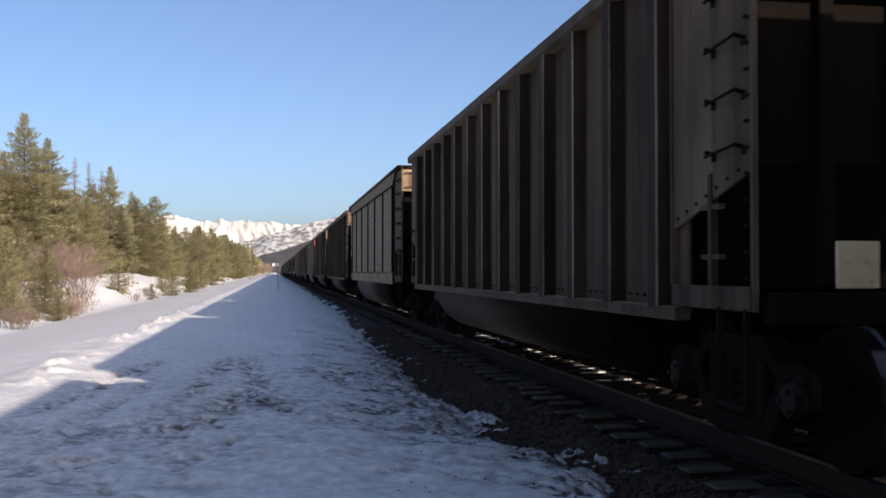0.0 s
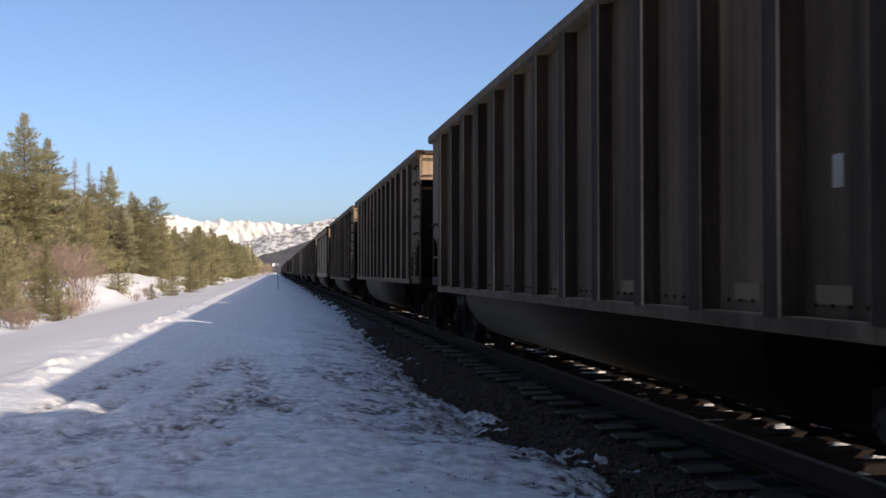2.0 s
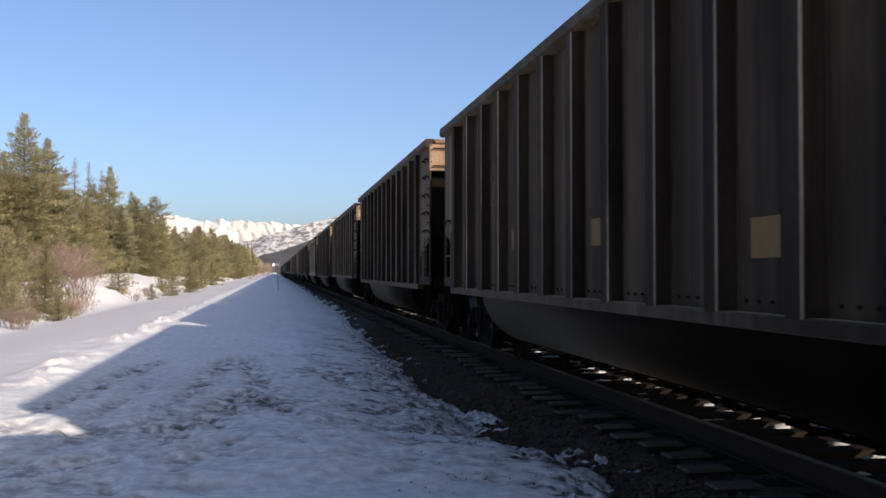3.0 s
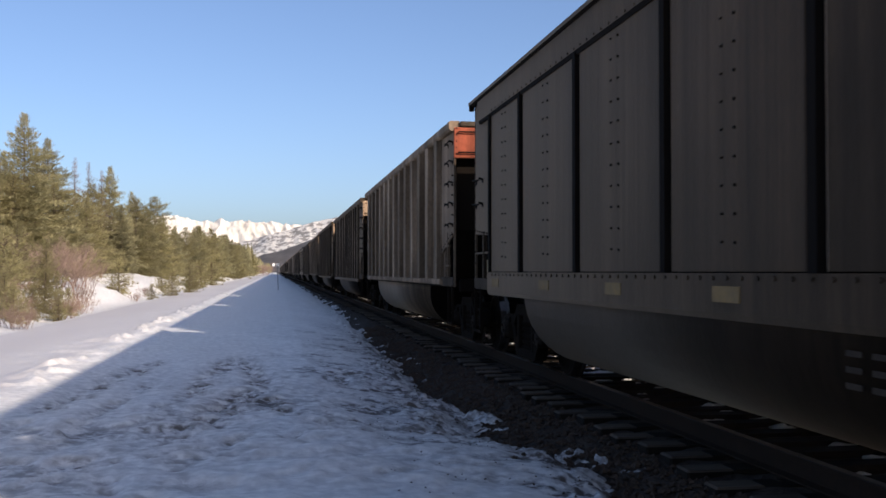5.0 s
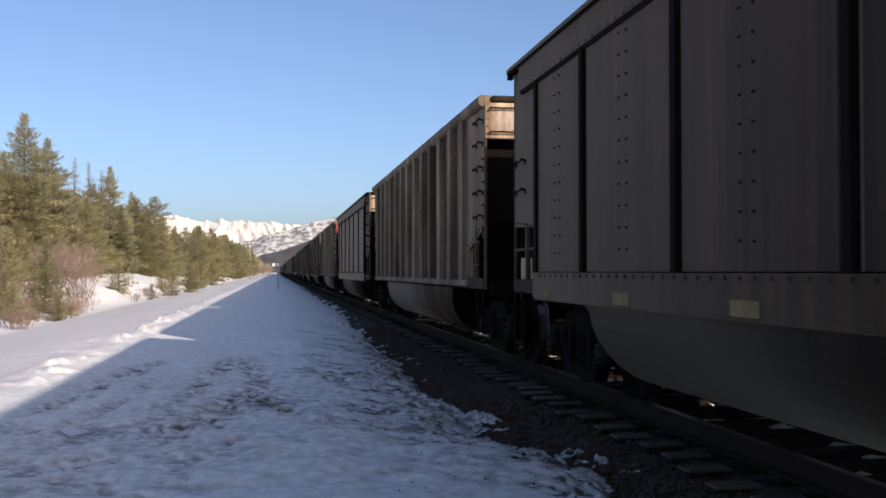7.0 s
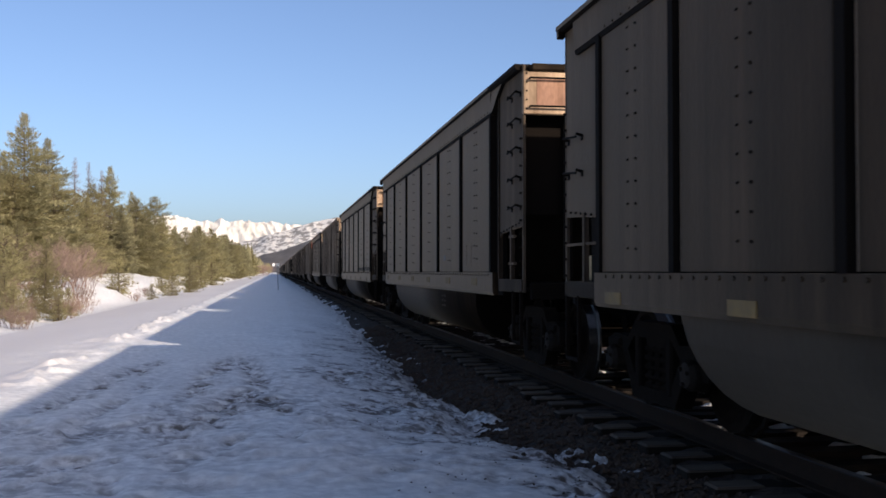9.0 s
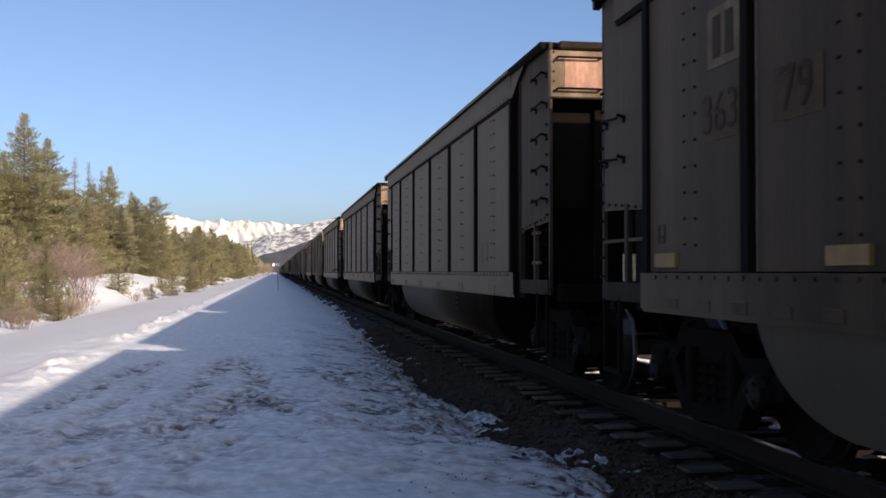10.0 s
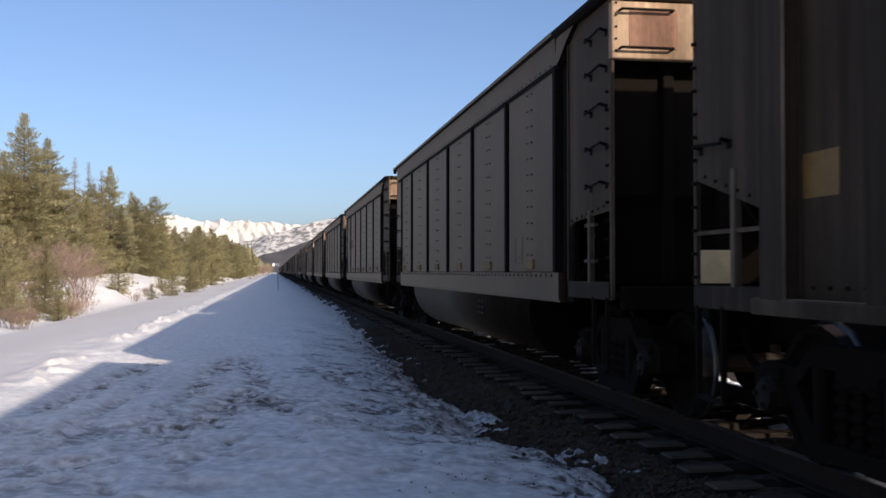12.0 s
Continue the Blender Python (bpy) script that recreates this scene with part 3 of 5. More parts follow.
def truck_meshes():
    d = {}
    # cast side frame, seen from the side in y, z
    bm = bmesh.new()
    top = [(-1.15, 0.42), (-1.15, 0.62), (-0.95, 0.68), (-0.6, 0.66), (-0.42, 0.82), (0.42, 0.82), (0.6, 0.66), (0.95, 0.68), (1.15, 0.62), (1.15, 0.42),
           (0.95, 0.42), (0.88, 0.54), (0.62, 0.54), (0.44, 0.68), (-0.44, 0.68), (-0.62, 0.54), (-0.88, 0.54), (-0.95, 0.42)]
    low = [(-0.78, 0.56), (-0.62, 0.56), (-0.36, 0.25), (0.36, 0.25), (0.62, 0.56), (0.78, 0.56), (0.48, 0.14), (-0.48, 0.14)]
    prism(bm, top, "x", -0.08, 0.08)
    prism(bm, low, "x", -0.075, 0.075)
    for s in (-1, 1):
        box(bm, -0.085, 0.085, min(s * 0.30, s * 0.42), max(s * 0.30, s * 0.42), 0.22, 0.72, bevel=0.02)
        box(bm, -0.11, 0.11, min(s * 0.76, s * 1.02), max(s * 0.76, s * 1.02), 0.56, 0.64, bevel=0.02)
    d["side_frame"] = mesh_of("side_frame", bm, RUNNING)
    bm = bmesh.new()
    prof = [(0.22, 0.04)]
    for z in np.arange(0.235, 0.56, 0.08):
        prof += [(z, 0.05), (z + 0.02, 0.077), (z + 0.045, 0.077), (z + 0.065, 0.05)]
    lathe(bm, prof + [(0.59, 0.04)], 5)
    d["spring"] = mesh_of("coil_spring", bm, RUNNING)
    bm = bmesh.new()
    box(bm, -1.08, 1.08, -0.24, 0.24, 0.56, 0.74, bevel=0.03)
    rod(bm, (0, 0, 0.74), (0, 0, 0.86), 0.2, 12)
    box(bm, -0.9, 0.9, -0.55, -0.47, 0.36, 0.48, bevel=0.02)
    box(bm, -0.9, 0.9, 0.47, 0.55, 0.36, 0.48, bevel=0.02)
    d["bolster"] = mesh_of("bolster", bm, RUNNING)
    bm = bmesh.new()
    R = WHEEL_R
    for s in (-1, 1):
        pr = [(0.67, 0.1), (0.69, 0.2), (0.705, 0.34), (0.685, 0.40), (0.682, R + 0.026), (0.71, R + 0.026), (0.722, R + 0.003), (0.818, R - 0.004), (0.82, 0.395), (0.79, 0.37), (0.755, 0.3), (0.76, 0.18), (0.80, 0.12), (0.80, 0.1)]
        lathe(bm, [(s * a, r) for a, r in pr], 16)
    rod(bm, (-1.06, 0, 0), (1.06, 0, 0), 0.085, 14)
    for f in bm.faces:
        p = f.calc_center_median()
        rr = math.hypot(p.y, p.z)
        if rr > R - 0.02 and abs(p.x) > 0.6:
            f.material_index = 1
    n = len(bm.faces)
    for s in (-1, 1):
        lathe(bm, [(s * 1.02, 0.12), (s * 1.15, 0.125), (s * 1.19, 0.1), (s * 1.2, 0.05)], 14)
        for q in range(3):
            w = q * 2.094
            rod(bm, (s * 1.19, 0.068 * math.cos(w), 0.068 * math.sin(w)), (s * 1.22, 0.068 * math.cos(w), 0.068 * math.sin(w)), 0.018, 6)
    bm.faces.ensure_lookup_table()
    for f in bm.faces[n:]:
        f.material_index = 2
    d["wheelset"] = mesh_of("wheelset", bm, [RUNNING, WHEEL_RIM, CAP], smooth=False)
    return d


TRUCK = truck_meshes()
END_BAY = 1.2
SIDE_X = 1.55          # outer sheet of the side
CHORD_X = 1.62


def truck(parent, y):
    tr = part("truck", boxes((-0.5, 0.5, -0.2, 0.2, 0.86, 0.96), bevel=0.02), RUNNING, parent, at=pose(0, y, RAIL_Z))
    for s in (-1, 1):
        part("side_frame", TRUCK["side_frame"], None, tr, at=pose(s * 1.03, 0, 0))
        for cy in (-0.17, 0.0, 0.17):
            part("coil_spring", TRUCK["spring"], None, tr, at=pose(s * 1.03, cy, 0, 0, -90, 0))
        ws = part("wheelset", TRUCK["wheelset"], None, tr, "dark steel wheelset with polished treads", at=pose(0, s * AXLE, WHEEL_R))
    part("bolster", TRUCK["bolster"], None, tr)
    return tr


def ladder_corner(parent, sx, sy, panel_mat, kind, up=0.0, low_grab=False):
    """The recessed end bay of a side: a cut-off panel above, posts, rungs and a step below."""
    x = sx * (SIDE_X - 0.03)
    y0, y1 = sy * (BODY_HALF - END_BAY), sy * BODY_HALF
    ym = y0 + (y1 - y0) * 0.12
    bm = bmesh.new()
    lo = 1.86 if kind == "b" else 1.95
    prism(bm, [(y0, lo - 0.32), (y1, lo), (y1, 3.55 + up), (y0, 3.55 + up)] if kind != "b" else [(y0, lo - 0.1), (ym, lo - 0.05), (y1, lo), (y1, 3.55 + up), (y0, 3.55 + up)], "x", x - 0.012, x + 0.012)
    box(bm, x - 0.03, x + 0.03, y0 - 0.01, y0 + 0.01, 1.25, 3.55)
    part("end_bay_panel", bm, STEEL_BROWN if kind == "b" and sy < 0 else panel_mat, parent)
    bm = bmesh.new()
    box(bm, x - 0.016, x + 0.016, y1 - 0.024, y1 + 0.024, 1.1, 3.6 + up, bevel=0.006)
    part("corner_post", bm, POST, parent)
    bm = bmesh.new()
    yp = y0 + (y1 - y0) * 0.52
    box(bm, x - 0.025, x + 0.025, yp - 0.03, yp + 0.03, 1.12, lo + 0.02, bevel=0.006)
    part("platform_post", bm, POST, parent)
    bm = bmesh.new()
    box(bm, x - 0.03, x + 0.03, min(y0, y1), max(y0, y1), 1.10, 1.25, bevel=0.01)
    part("platform_sill", bm, STEEL_DULL if kind == "a" else STEEL_DARK, parent)
    if sy > 0:
        bars = [(0.012, min(y0, y1), max(y0, y1), 1.58, 1.605)]
    else:
        bars = [(0.02, yp - 0.14, yp + 0.14, z, z + 0.03) for z in (1.42, 1.74)]
    for w, ya, yb, za, zb in bars:
        bm = bmesh.new()
        box(bm, x - w, x + w, ya, yb, za, zb)
        part("platform_rail", bm, POST, parent)
    bm = bmesh.new()
    for q in np.arange(0.08, 0.98, 0.13):
        yy = y0 + (y1 - y0) * q
        zz = lo - (0.32 if kind != "b" else 0.1) * (1 - q) + 0.05
        rod(bm, (x, yy, zz), (x + sx * 0.025, yy, zz), 0.012, 5)
    part("bolts", bm, RIVET, parent)["kind"] = "stuff"
    # grab irons
    for z in (2.1, 2.43, 2.76, 3.09, 3.4) if sy < 0 else (2.16,) if low_grab else (2.27, 2.6):
        bm = bmesh.new()
        xo = x + sx * 0.075
        ya, yb = y1 - sy * 0.10, y1 - sy * 0.52
        rod(bm, (xo, ya, z), (xo, yb, z - 0.03), 0.011, 6)
        for yy in (ya, yb):
            rod(bm, (x, yy, z - 0.02), (xo, yy, z), 0.014, 6)
            box(bm, x - 0.02, x + 0.02, yy - 0.028, yy + 0.028, z - 0.06, z - 0.005)
        part("grab_iron", bm, GAP_DARK, parent)
    bm = bmesh.new()
    xs = x + sx * 0.02
    ya, yb = sorted((y1 - sy * 0.05, y1 - sy * 0.45))
    prism(bm, [(ya, 1.12), (ya, 0.51), (yb, 0.51), (yb, 1.12), (yb - 0.028, 1.12), (yb - 0.028, 0.54), (ya + 0.028, 0.54), (ya + 0.028, 1.12)], "x", xs - 0.018, xs + 0.018)
    part("stirrup_step", bm, RUNNING, parent)


def car_end(parent, sy, band_mat, up, patch):
    y = sy * (BODY_HALF - 0.03)
    bm = bmesh.new()
    w = SIDE_X - 0.1
    # wall set back and painted near-black for the shade between cars
    back = y - sy * 0.2
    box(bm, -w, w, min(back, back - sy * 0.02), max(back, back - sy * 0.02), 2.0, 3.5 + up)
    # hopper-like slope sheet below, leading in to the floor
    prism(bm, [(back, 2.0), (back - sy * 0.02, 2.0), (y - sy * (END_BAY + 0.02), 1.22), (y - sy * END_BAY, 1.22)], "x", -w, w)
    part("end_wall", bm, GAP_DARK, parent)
    # end colour stops at the shade line; the wall below carries painted shade
    wide = SIDE_X - 0.012
    bm = bmesh.new()
    if sy > 0:
        box(bm, -w, w, y, y + 0.02, 3.12 + up, 3.6 + up)
    else:
        box(bm, -wide, wide, y - 0.09, y, 3.12 + up, 3.6 + up, bevel=0.008)
    panel = part("end_panel", bm, band_mat if sy < 0 else GAP_DARK, parent)
    if sy < 0 and patch:
        for sx in (-1, 1):
            xa, xb = sorted((sx * (wide - 0.15), sx * (wide - 0.58)))
            part("rubbed_patch", boxes((xa, xb, y - 0.096, y - 0.085, 3.2 + up, 3.54 + up), bevel=0.004), patch, panel)
    bm = bmesh.new()
    for sx in (-1, 1):
        for z in np.arange(3.18 + up, 3.6 + up, 0.1):
            rod(bm, (sx * (wide - 0.035), y + sy * 0.088, z), (sx * (wide - 0.035), y + sy * 0.1, z), 0.012, 5)
        for z in np.arange(1.3, 3.0, 0.155):
            rod(bm, (sx * (wide + 0.0), y, z), (sx * (wide + 0.03), y, z), 0.013, 5)
    part("bolts", bm, RIVET, parent)["kind"] = "stuff"
    for z in (3.2 + up, 3.52 + up):
        for sx in (-1, 1):
            bm = bmesh.new()
            xa, xb = sx * (wide - 0.07), sx * (wide - 0.52)
            yo = y + sy * 0.15
            rod(bm, (xa, yo, z), (xb, yo, z), 0.012)
            for xx in (xa, xb):
                rod(bm, (xx, y + sy * 0.08, z), (xx, yo, z), 0.012)
            part("end_handhold", bm, GAP_DARK, parent)
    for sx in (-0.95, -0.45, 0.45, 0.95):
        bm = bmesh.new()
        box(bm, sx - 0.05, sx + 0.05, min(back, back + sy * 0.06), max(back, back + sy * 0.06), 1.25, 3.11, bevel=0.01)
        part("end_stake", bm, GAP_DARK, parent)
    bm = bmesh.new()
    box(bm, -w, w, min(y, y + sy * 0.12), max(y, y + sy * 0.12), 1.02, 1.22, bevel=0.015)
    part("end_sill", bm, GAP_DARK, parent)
    bm = bmesh.new()
    yo = sy * CAR_STEP / 2
    box(bm, -0.12, 0.12, min(y, yo - sy * 0.25), max(y, yo - sy * 0.25), 0.72, 0.98, bevel=0.03)
    box(bm, -0.2, 0.2, min(yo - sy * 0.28, yo - sy * 0.01), max(yo - sy * 0.28, yo - sy * 0.01), 0.70, 1.0, bevel=0.05)
    part("coupler", bm, RUNNING, parent)
    bm = bmesh.new()
    pts = [Vector((-0.35, y, 0.85)), Vector((-0.36, y + sy * 0.15, 0.62)), Vector((-0.3, y + sy * 0.4, 0.42)), Vector((-0.2, yo, 0.38))]
    for p, q in zip(pts, pts[1:]):
        rod(bm, p, q, 0.03, 8)
    part("brake_hose", bm, RUNNING, parent)


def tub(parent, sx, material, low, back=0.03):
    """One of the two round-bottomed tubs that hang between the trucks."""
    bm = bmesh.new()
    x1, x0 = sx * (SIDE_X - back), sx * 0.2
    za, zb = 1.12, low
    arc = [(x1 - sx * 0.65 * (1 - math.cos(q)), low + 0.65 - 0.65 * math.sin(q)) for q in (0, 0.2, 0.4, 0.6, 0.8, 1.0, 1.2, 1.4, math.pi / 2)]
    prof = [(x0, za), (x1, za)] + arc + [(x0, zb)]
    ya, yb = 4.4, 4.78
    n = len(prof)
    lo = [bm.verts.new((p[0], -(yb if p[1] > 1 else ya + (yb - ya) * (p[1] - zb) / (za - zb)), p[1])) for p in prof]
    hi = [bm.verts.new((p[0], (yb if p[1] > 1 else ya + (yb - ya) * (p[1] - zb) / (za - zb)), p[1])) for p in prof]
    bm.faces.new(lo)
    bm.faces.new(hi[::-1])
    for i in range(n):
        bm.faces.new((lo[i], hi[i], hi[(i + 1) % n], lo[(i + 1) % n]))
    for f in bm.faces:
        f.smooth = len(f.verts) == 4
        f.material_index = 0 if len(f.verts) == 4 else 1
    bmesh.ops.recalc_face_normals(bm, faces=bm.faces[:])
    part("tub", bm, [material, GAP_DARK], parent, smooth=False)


def text_mesh(word, size):
    cu = bpy.data.curves.new("letters", "FONT")
    cu.body, cu.size, cu.align_x, cu.align_y = word, size, "CENTER", "CENTER"
    cu.extrude = 0.002
    ob = bpy.data.objects.new("letters", cu)
    me = bpy.data.meshes.new_from_object(ob)
    bpy.data.objects.remove(ob)
    return me


def ribbed_car(label, steel, rib_mat, tub_mat, band, ribs=13, rib_w=0.17, rib_d=0.07, flat=False, sill_z=1.05, bay=None, inset=0.0, first=1.17, step=1.035, low=0.385, up=0.0, patch=None):
    """A bathtub gondola with outside ribs."""
    car = thing("coal_gondola", label, "railway car", "cars of the coal train")
    L = BODY_HALF - END_BAY
    for sx in (-1, 1):
        bm = bmesh.new()
        xo = sx * (SIDE_X - 0.02 - inset)
        box(bm, min(xo, xo - sx * 0.02), max(xo, xo - sx * 0.02), -L - 0.2, L + 0.28, sill_z, 3.56 + up)
        part("side_sheet", bm, steel, car)
        rib = bmesh.new()
        w, d = rib_w / 2, rib_d + inset
        poly = [(0, -w), (0, w), (sx * d, w * (0.95 if flat else 0.55)), (sx * d, -w * (0.95 if flat else 0.55))]
        prism(rib, poly, "z", sill_z + 0.04, 3.552 + up)
        bmesh.ops.bevel(rib, geom=[e for e in rib.edges if abs(e.verts[0].co.z - e.verts[1].co.z) > 1], offset=0.012, segments=1, affect="EDGES")
        for f in rib.faces:
            f.material_index = 1 if abs(f.normal.z) < 0.5 and f.calc_area() < 0.06 else 0
        me = mesh_of("rib", rib, [rib_mat, PALE_WORN if rib_mat is GREY_RIB else RIB_WORN])
        for k in range(ribs):
            part("rib", me, None, car, at=pose(xo, BODY_HALF - first - step * k, 0))
        bm = bmesh.new()
        xa, xb = sx * (SIDE_X - 0.06), sx * (SIDE_X + 0.055)
        box(bm, min(xa, xb), max(xa, xb), -L - 0.2, L + 0.28, sill_z - 0.045, sill_z + 0.05, bevel=0.012)
        part("side_sill", bm, steel if inset else rib_mat, car)
        bm = bmesh.new()
        for k in range(ribs - 1):
            yc = BODY_HALF - first - step * (k + 0.5)
            for q in (-0.24, -0.08, 0.08, 0.24):
                rod(bm, (xo, yc + q, sill_z + 0.12), (xo + sx * 0.015, yc + q, sill_z + 0.11), 0.011, 4)
        part("bolts", bm, RIVET, car)["kind"] = "stuff"
        bm = bmesh.new()
        xa, xb = sx * (SIDE_X - 0.1), sx * CHORD_X
        prism(bm, [(xa, 3.55 + up), (xb - sx * 0.03, 3.55 + up), (xb, 3.58 + up), (xb, 3.68 + up), (xb - sx * 0.02, 3.70 + up), (xa, 3.70 + up)], "y", -BODY_HALF - 0.04, BODY_HALF + 0.04)
        part("top_chord", bm, steel, car)
        for sy in (-1, 1):
            ladder_corner(car, sx, sy, bay or steel, "a", up, rib_mat is not GREY_RIB)
        tub(car, sx, tub_mat, low, 0.07)
    finish_car(car, band, band if up else STEEL_DULL, up, patch)
    return car


def finish_car(car, band, chord, up=0.0, patch=None, smooth=False):
    for sy in (-1, 1):
        car_end(car, sy, band, up, patch)
        bm = bmesh.new()
        y = sy * BODY_HALF
        box(bm, -SIDE_X + 0.1, SIDE_X - 0.1, min(y - sy * 0.1, y + sy * 0.1), max(y - sy * 0.1, y + sy * 0.05), 3.61 + up, 3.69 + up, bevel=0.015)
        part("end_chord", bm, chord, car)
        truck(car, sy * TRUCK_Y)
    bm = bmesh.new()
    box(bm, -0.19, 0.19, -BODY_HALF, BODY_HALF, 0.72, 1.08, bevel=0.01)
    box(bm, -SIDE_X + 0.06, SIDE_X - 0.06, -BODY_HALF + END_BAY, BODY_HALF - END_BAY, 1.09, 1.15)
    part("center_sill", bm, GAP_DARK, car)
    # pale plate on the end platform
    px = -0.78 if smooth else -1.05
    bm = boxes((px, px + 0.27, -BODY_HALF - 0.10, -BODY_HALF - 0.07, 1.24, 1.52), bevel=0.006)
    for qx, qz in ((0.04, 1.28), (0.22, 1.28), (0.07, 1.4), (0.19, 1.4)):
        rod(bm, (px + qx, -BODY_HALF - 0.115, qz), (px + qx, -BODY_HALF - 0.1, qz), 0.012)
    part("end_plate", bm, CREAM, car, "cream bolted plate")


def smooth_car(label, skin, tub_mat, band, tape=REFLECT, tape_z=1.2):
    """A riveted aluminium bathtub gondola with recessed seams and a sloping top chord."""
    car = thing("coal_gondola", label, "railway car", "cars of the coal train")
    L = BODY_HALF - END_BAY
    for sx in (-1, 1):
        xo = sx * SIDE_X
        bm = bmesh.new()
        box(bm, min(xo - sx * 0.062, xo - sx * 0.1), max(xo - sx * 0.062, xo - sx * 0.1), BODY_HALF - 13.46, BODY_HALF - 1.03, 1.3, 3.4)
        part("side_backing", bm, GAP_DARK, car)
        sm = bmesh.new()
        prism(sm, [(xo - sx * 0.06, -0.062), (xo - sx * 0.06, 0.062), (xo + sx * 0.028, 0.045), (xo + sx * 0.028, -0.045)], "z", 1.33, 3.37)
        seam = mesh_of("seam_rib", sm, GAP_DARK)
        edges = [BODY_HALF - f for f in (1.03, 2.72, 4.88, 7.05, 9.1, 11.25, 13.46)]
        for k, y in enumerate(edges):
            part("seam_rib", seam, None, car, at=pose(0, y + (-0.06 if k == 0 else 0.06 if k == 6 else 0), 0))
        rv = bmesh.new()
        for z in np.arange(1.52, 3.3, 0.175):
            for yy in (-0.09, 0.09):
                rod(rv, (xo, yy, z), (xo + sx * 0.007, yy, z + yy * 0.12), 0.0125, 5)
        rivets = mesh_of("riveting", rv, RIVET)
        tp = mesh_of("reflector", boxes((min(xo, xo + sx * 0.028), max(xo, xo + sx * 0.028), -0.19, 0.19, tape_z - 0.05, tape_z + 0.05)), tape)
        panels = {}
        for y1, y0 in zip(edges, edges[1:]):
            w = round(y1 - y0, 2)
            if w not in panels:
                pm = bmesh.new()
                h = w / 2 - 0.06
                prism(pm, [(xo - sx * 0.06, -h), (xo - sx * 0.02, -h), (xo, -h + 0.05), (xo, h - 0.05), (xo - sx * 0.02, h), (xo - sx * 0.06, h)], "z", 1.34, 3.36)
                panels[w] = mesh_of("side_panel", pm, skin)
            p = part("side_panel", panels[w], None, car, at=pose(0, (y0 + y1) / 2, 0))
            part("riveting", rivets, None, p)["kind"] = "stuff"
            part("reflector", tp, None, car, at=pose(0, (y0 + y1) / 2 + (0.4 if y1 == edges[0] else 0.0), 0))
        bm = bmesh.new()
        prism(bm, [(xo - sx * 0.1, 1.04), (xo + sx * 0.0, 1.04), (xo + sx * 0.022, 1.08), (xo + sx * 0.022, 1.33), (xo - sx * 0.1, 1.33)], "y", BODY_HALF - 13.54, BODY_HALF - 0.98)
        for yy in np.arange(-L + 0.5, L, 0.2):
            rod(bm, (xo + sx * 0.02, yy, 1.30), (xo + sx * 0.034, yy, 1.30), 0.014, 4)
        part("side_sill", bm, skin, car)
        bm = bmesh.new()
        ridge_y = BODY_HALF - 13.5
        prism(bm, [(xo - sx * 0.12, 3.34), (xo + sx * 0.01, 3.34), (xo + sx * 0.025, 3.38), (xo + sx * 0.04, 3.62), (xo + sx * 0.04, 3.64), (xo - sx * 0.12, 3.64)], "y", ridge_y, BODY_HALF - 0.42)
        prism(bm, [(ridge_y - 0.62, 3.64), (ridge_y, 3.64), (ridge_y, 3.36), (ridge_y - 0.12, 3.40), (ridge_y - 0.34, 3.52)], "x", min(xo - sx * 0.06, xo + sx * 0.03), max(xo - sx * 0.06, xo + sx * 0.03))
        prism(bm, [(xo - sx * 0.12, 3.64), (xo + sx * 0.045, 3.64), (xo + sx * 0.075, 3.66), (xo + sx * 0.075, 3.70), (xo - sx * 0.12, 3.70)], "y", ridge_y, BODY_HALF + 0.03)
        prism(bm, [(xo - sx * 0.12, 3.63), (xo + sx * 0.04, 3.63), (xo + sx * 0.07, 3.66), (xo + sx * 0.07, 3.70), (xo - sx * 0.12, 3.70)], "y", -BODY_HALF + 0.03, ridge_y, mi=1)
        box(bm, min(xo, xo + sx * 0.07), max(xo, xo + sx * 0.07), BODY_HALF - 0.04, BODY_HALF + 0.03, 3.58, 3.66, bevel=0.01)
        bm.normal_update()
        # undersides and rear faces take the near-black: shade put into the colour
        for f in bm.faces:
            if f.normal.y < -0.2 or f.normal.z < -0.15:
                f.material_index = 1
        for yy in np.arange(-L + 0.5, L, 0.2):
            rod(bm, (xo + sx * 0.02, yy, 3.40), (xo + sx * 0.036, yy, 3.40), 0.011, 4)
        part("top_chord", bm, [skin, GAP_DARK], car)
        for sy in (-1, 1):
            bm = bmesh.new()
            y = BODY_HALF - 1.03 if sy > 0 else BODY_HALF - 13.46
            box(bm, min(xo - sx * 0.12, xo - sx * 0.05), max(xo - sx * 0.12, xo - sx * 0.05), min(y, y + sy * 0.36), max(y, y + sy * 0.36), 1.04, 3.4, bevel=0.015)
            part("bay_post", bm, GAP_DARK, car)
            ladder_corner(car, sx, sy, skin, "b", 0.09)
        tub(car, sx, tub_mat, 0.336)
    finish_car(car, band, STEEL_DARK, 0.0, END_SALMON, True)
    return car


def heap(car_index, top, seed):
    """A load of coal, rounded over the length of the car."""
    xs = np.linspace(-SIDE_X + 0.12, SIDE_X - 0.12, 14)
    ys = np.linspace(-BODY_HALF + 0.1, BODY_HALF - 0.1, 60)
    def zf(x, y):
        e = np.minimum(ease(0, 1.6, BODY_HALF - 0.1 - np.abs(y)), 1) * ease(0, 0.9, SIDE_X - 0.12 - np.abs(x))
        return 3.25 + e * (top + 0.35 * vnoise(y * 0.35 + seed * 3.7, x * 0.3 + seed)) + 0.07 * fbm(x * 4 + seed, y * 4, 2)
    me = sheet("coal_load", xs, ys, zf, COAL, smooth=False)
    return tagged(new("coal_load", me), "heap of black coal in a railway car", "coal", "loads of the coal train")


CARS = {}


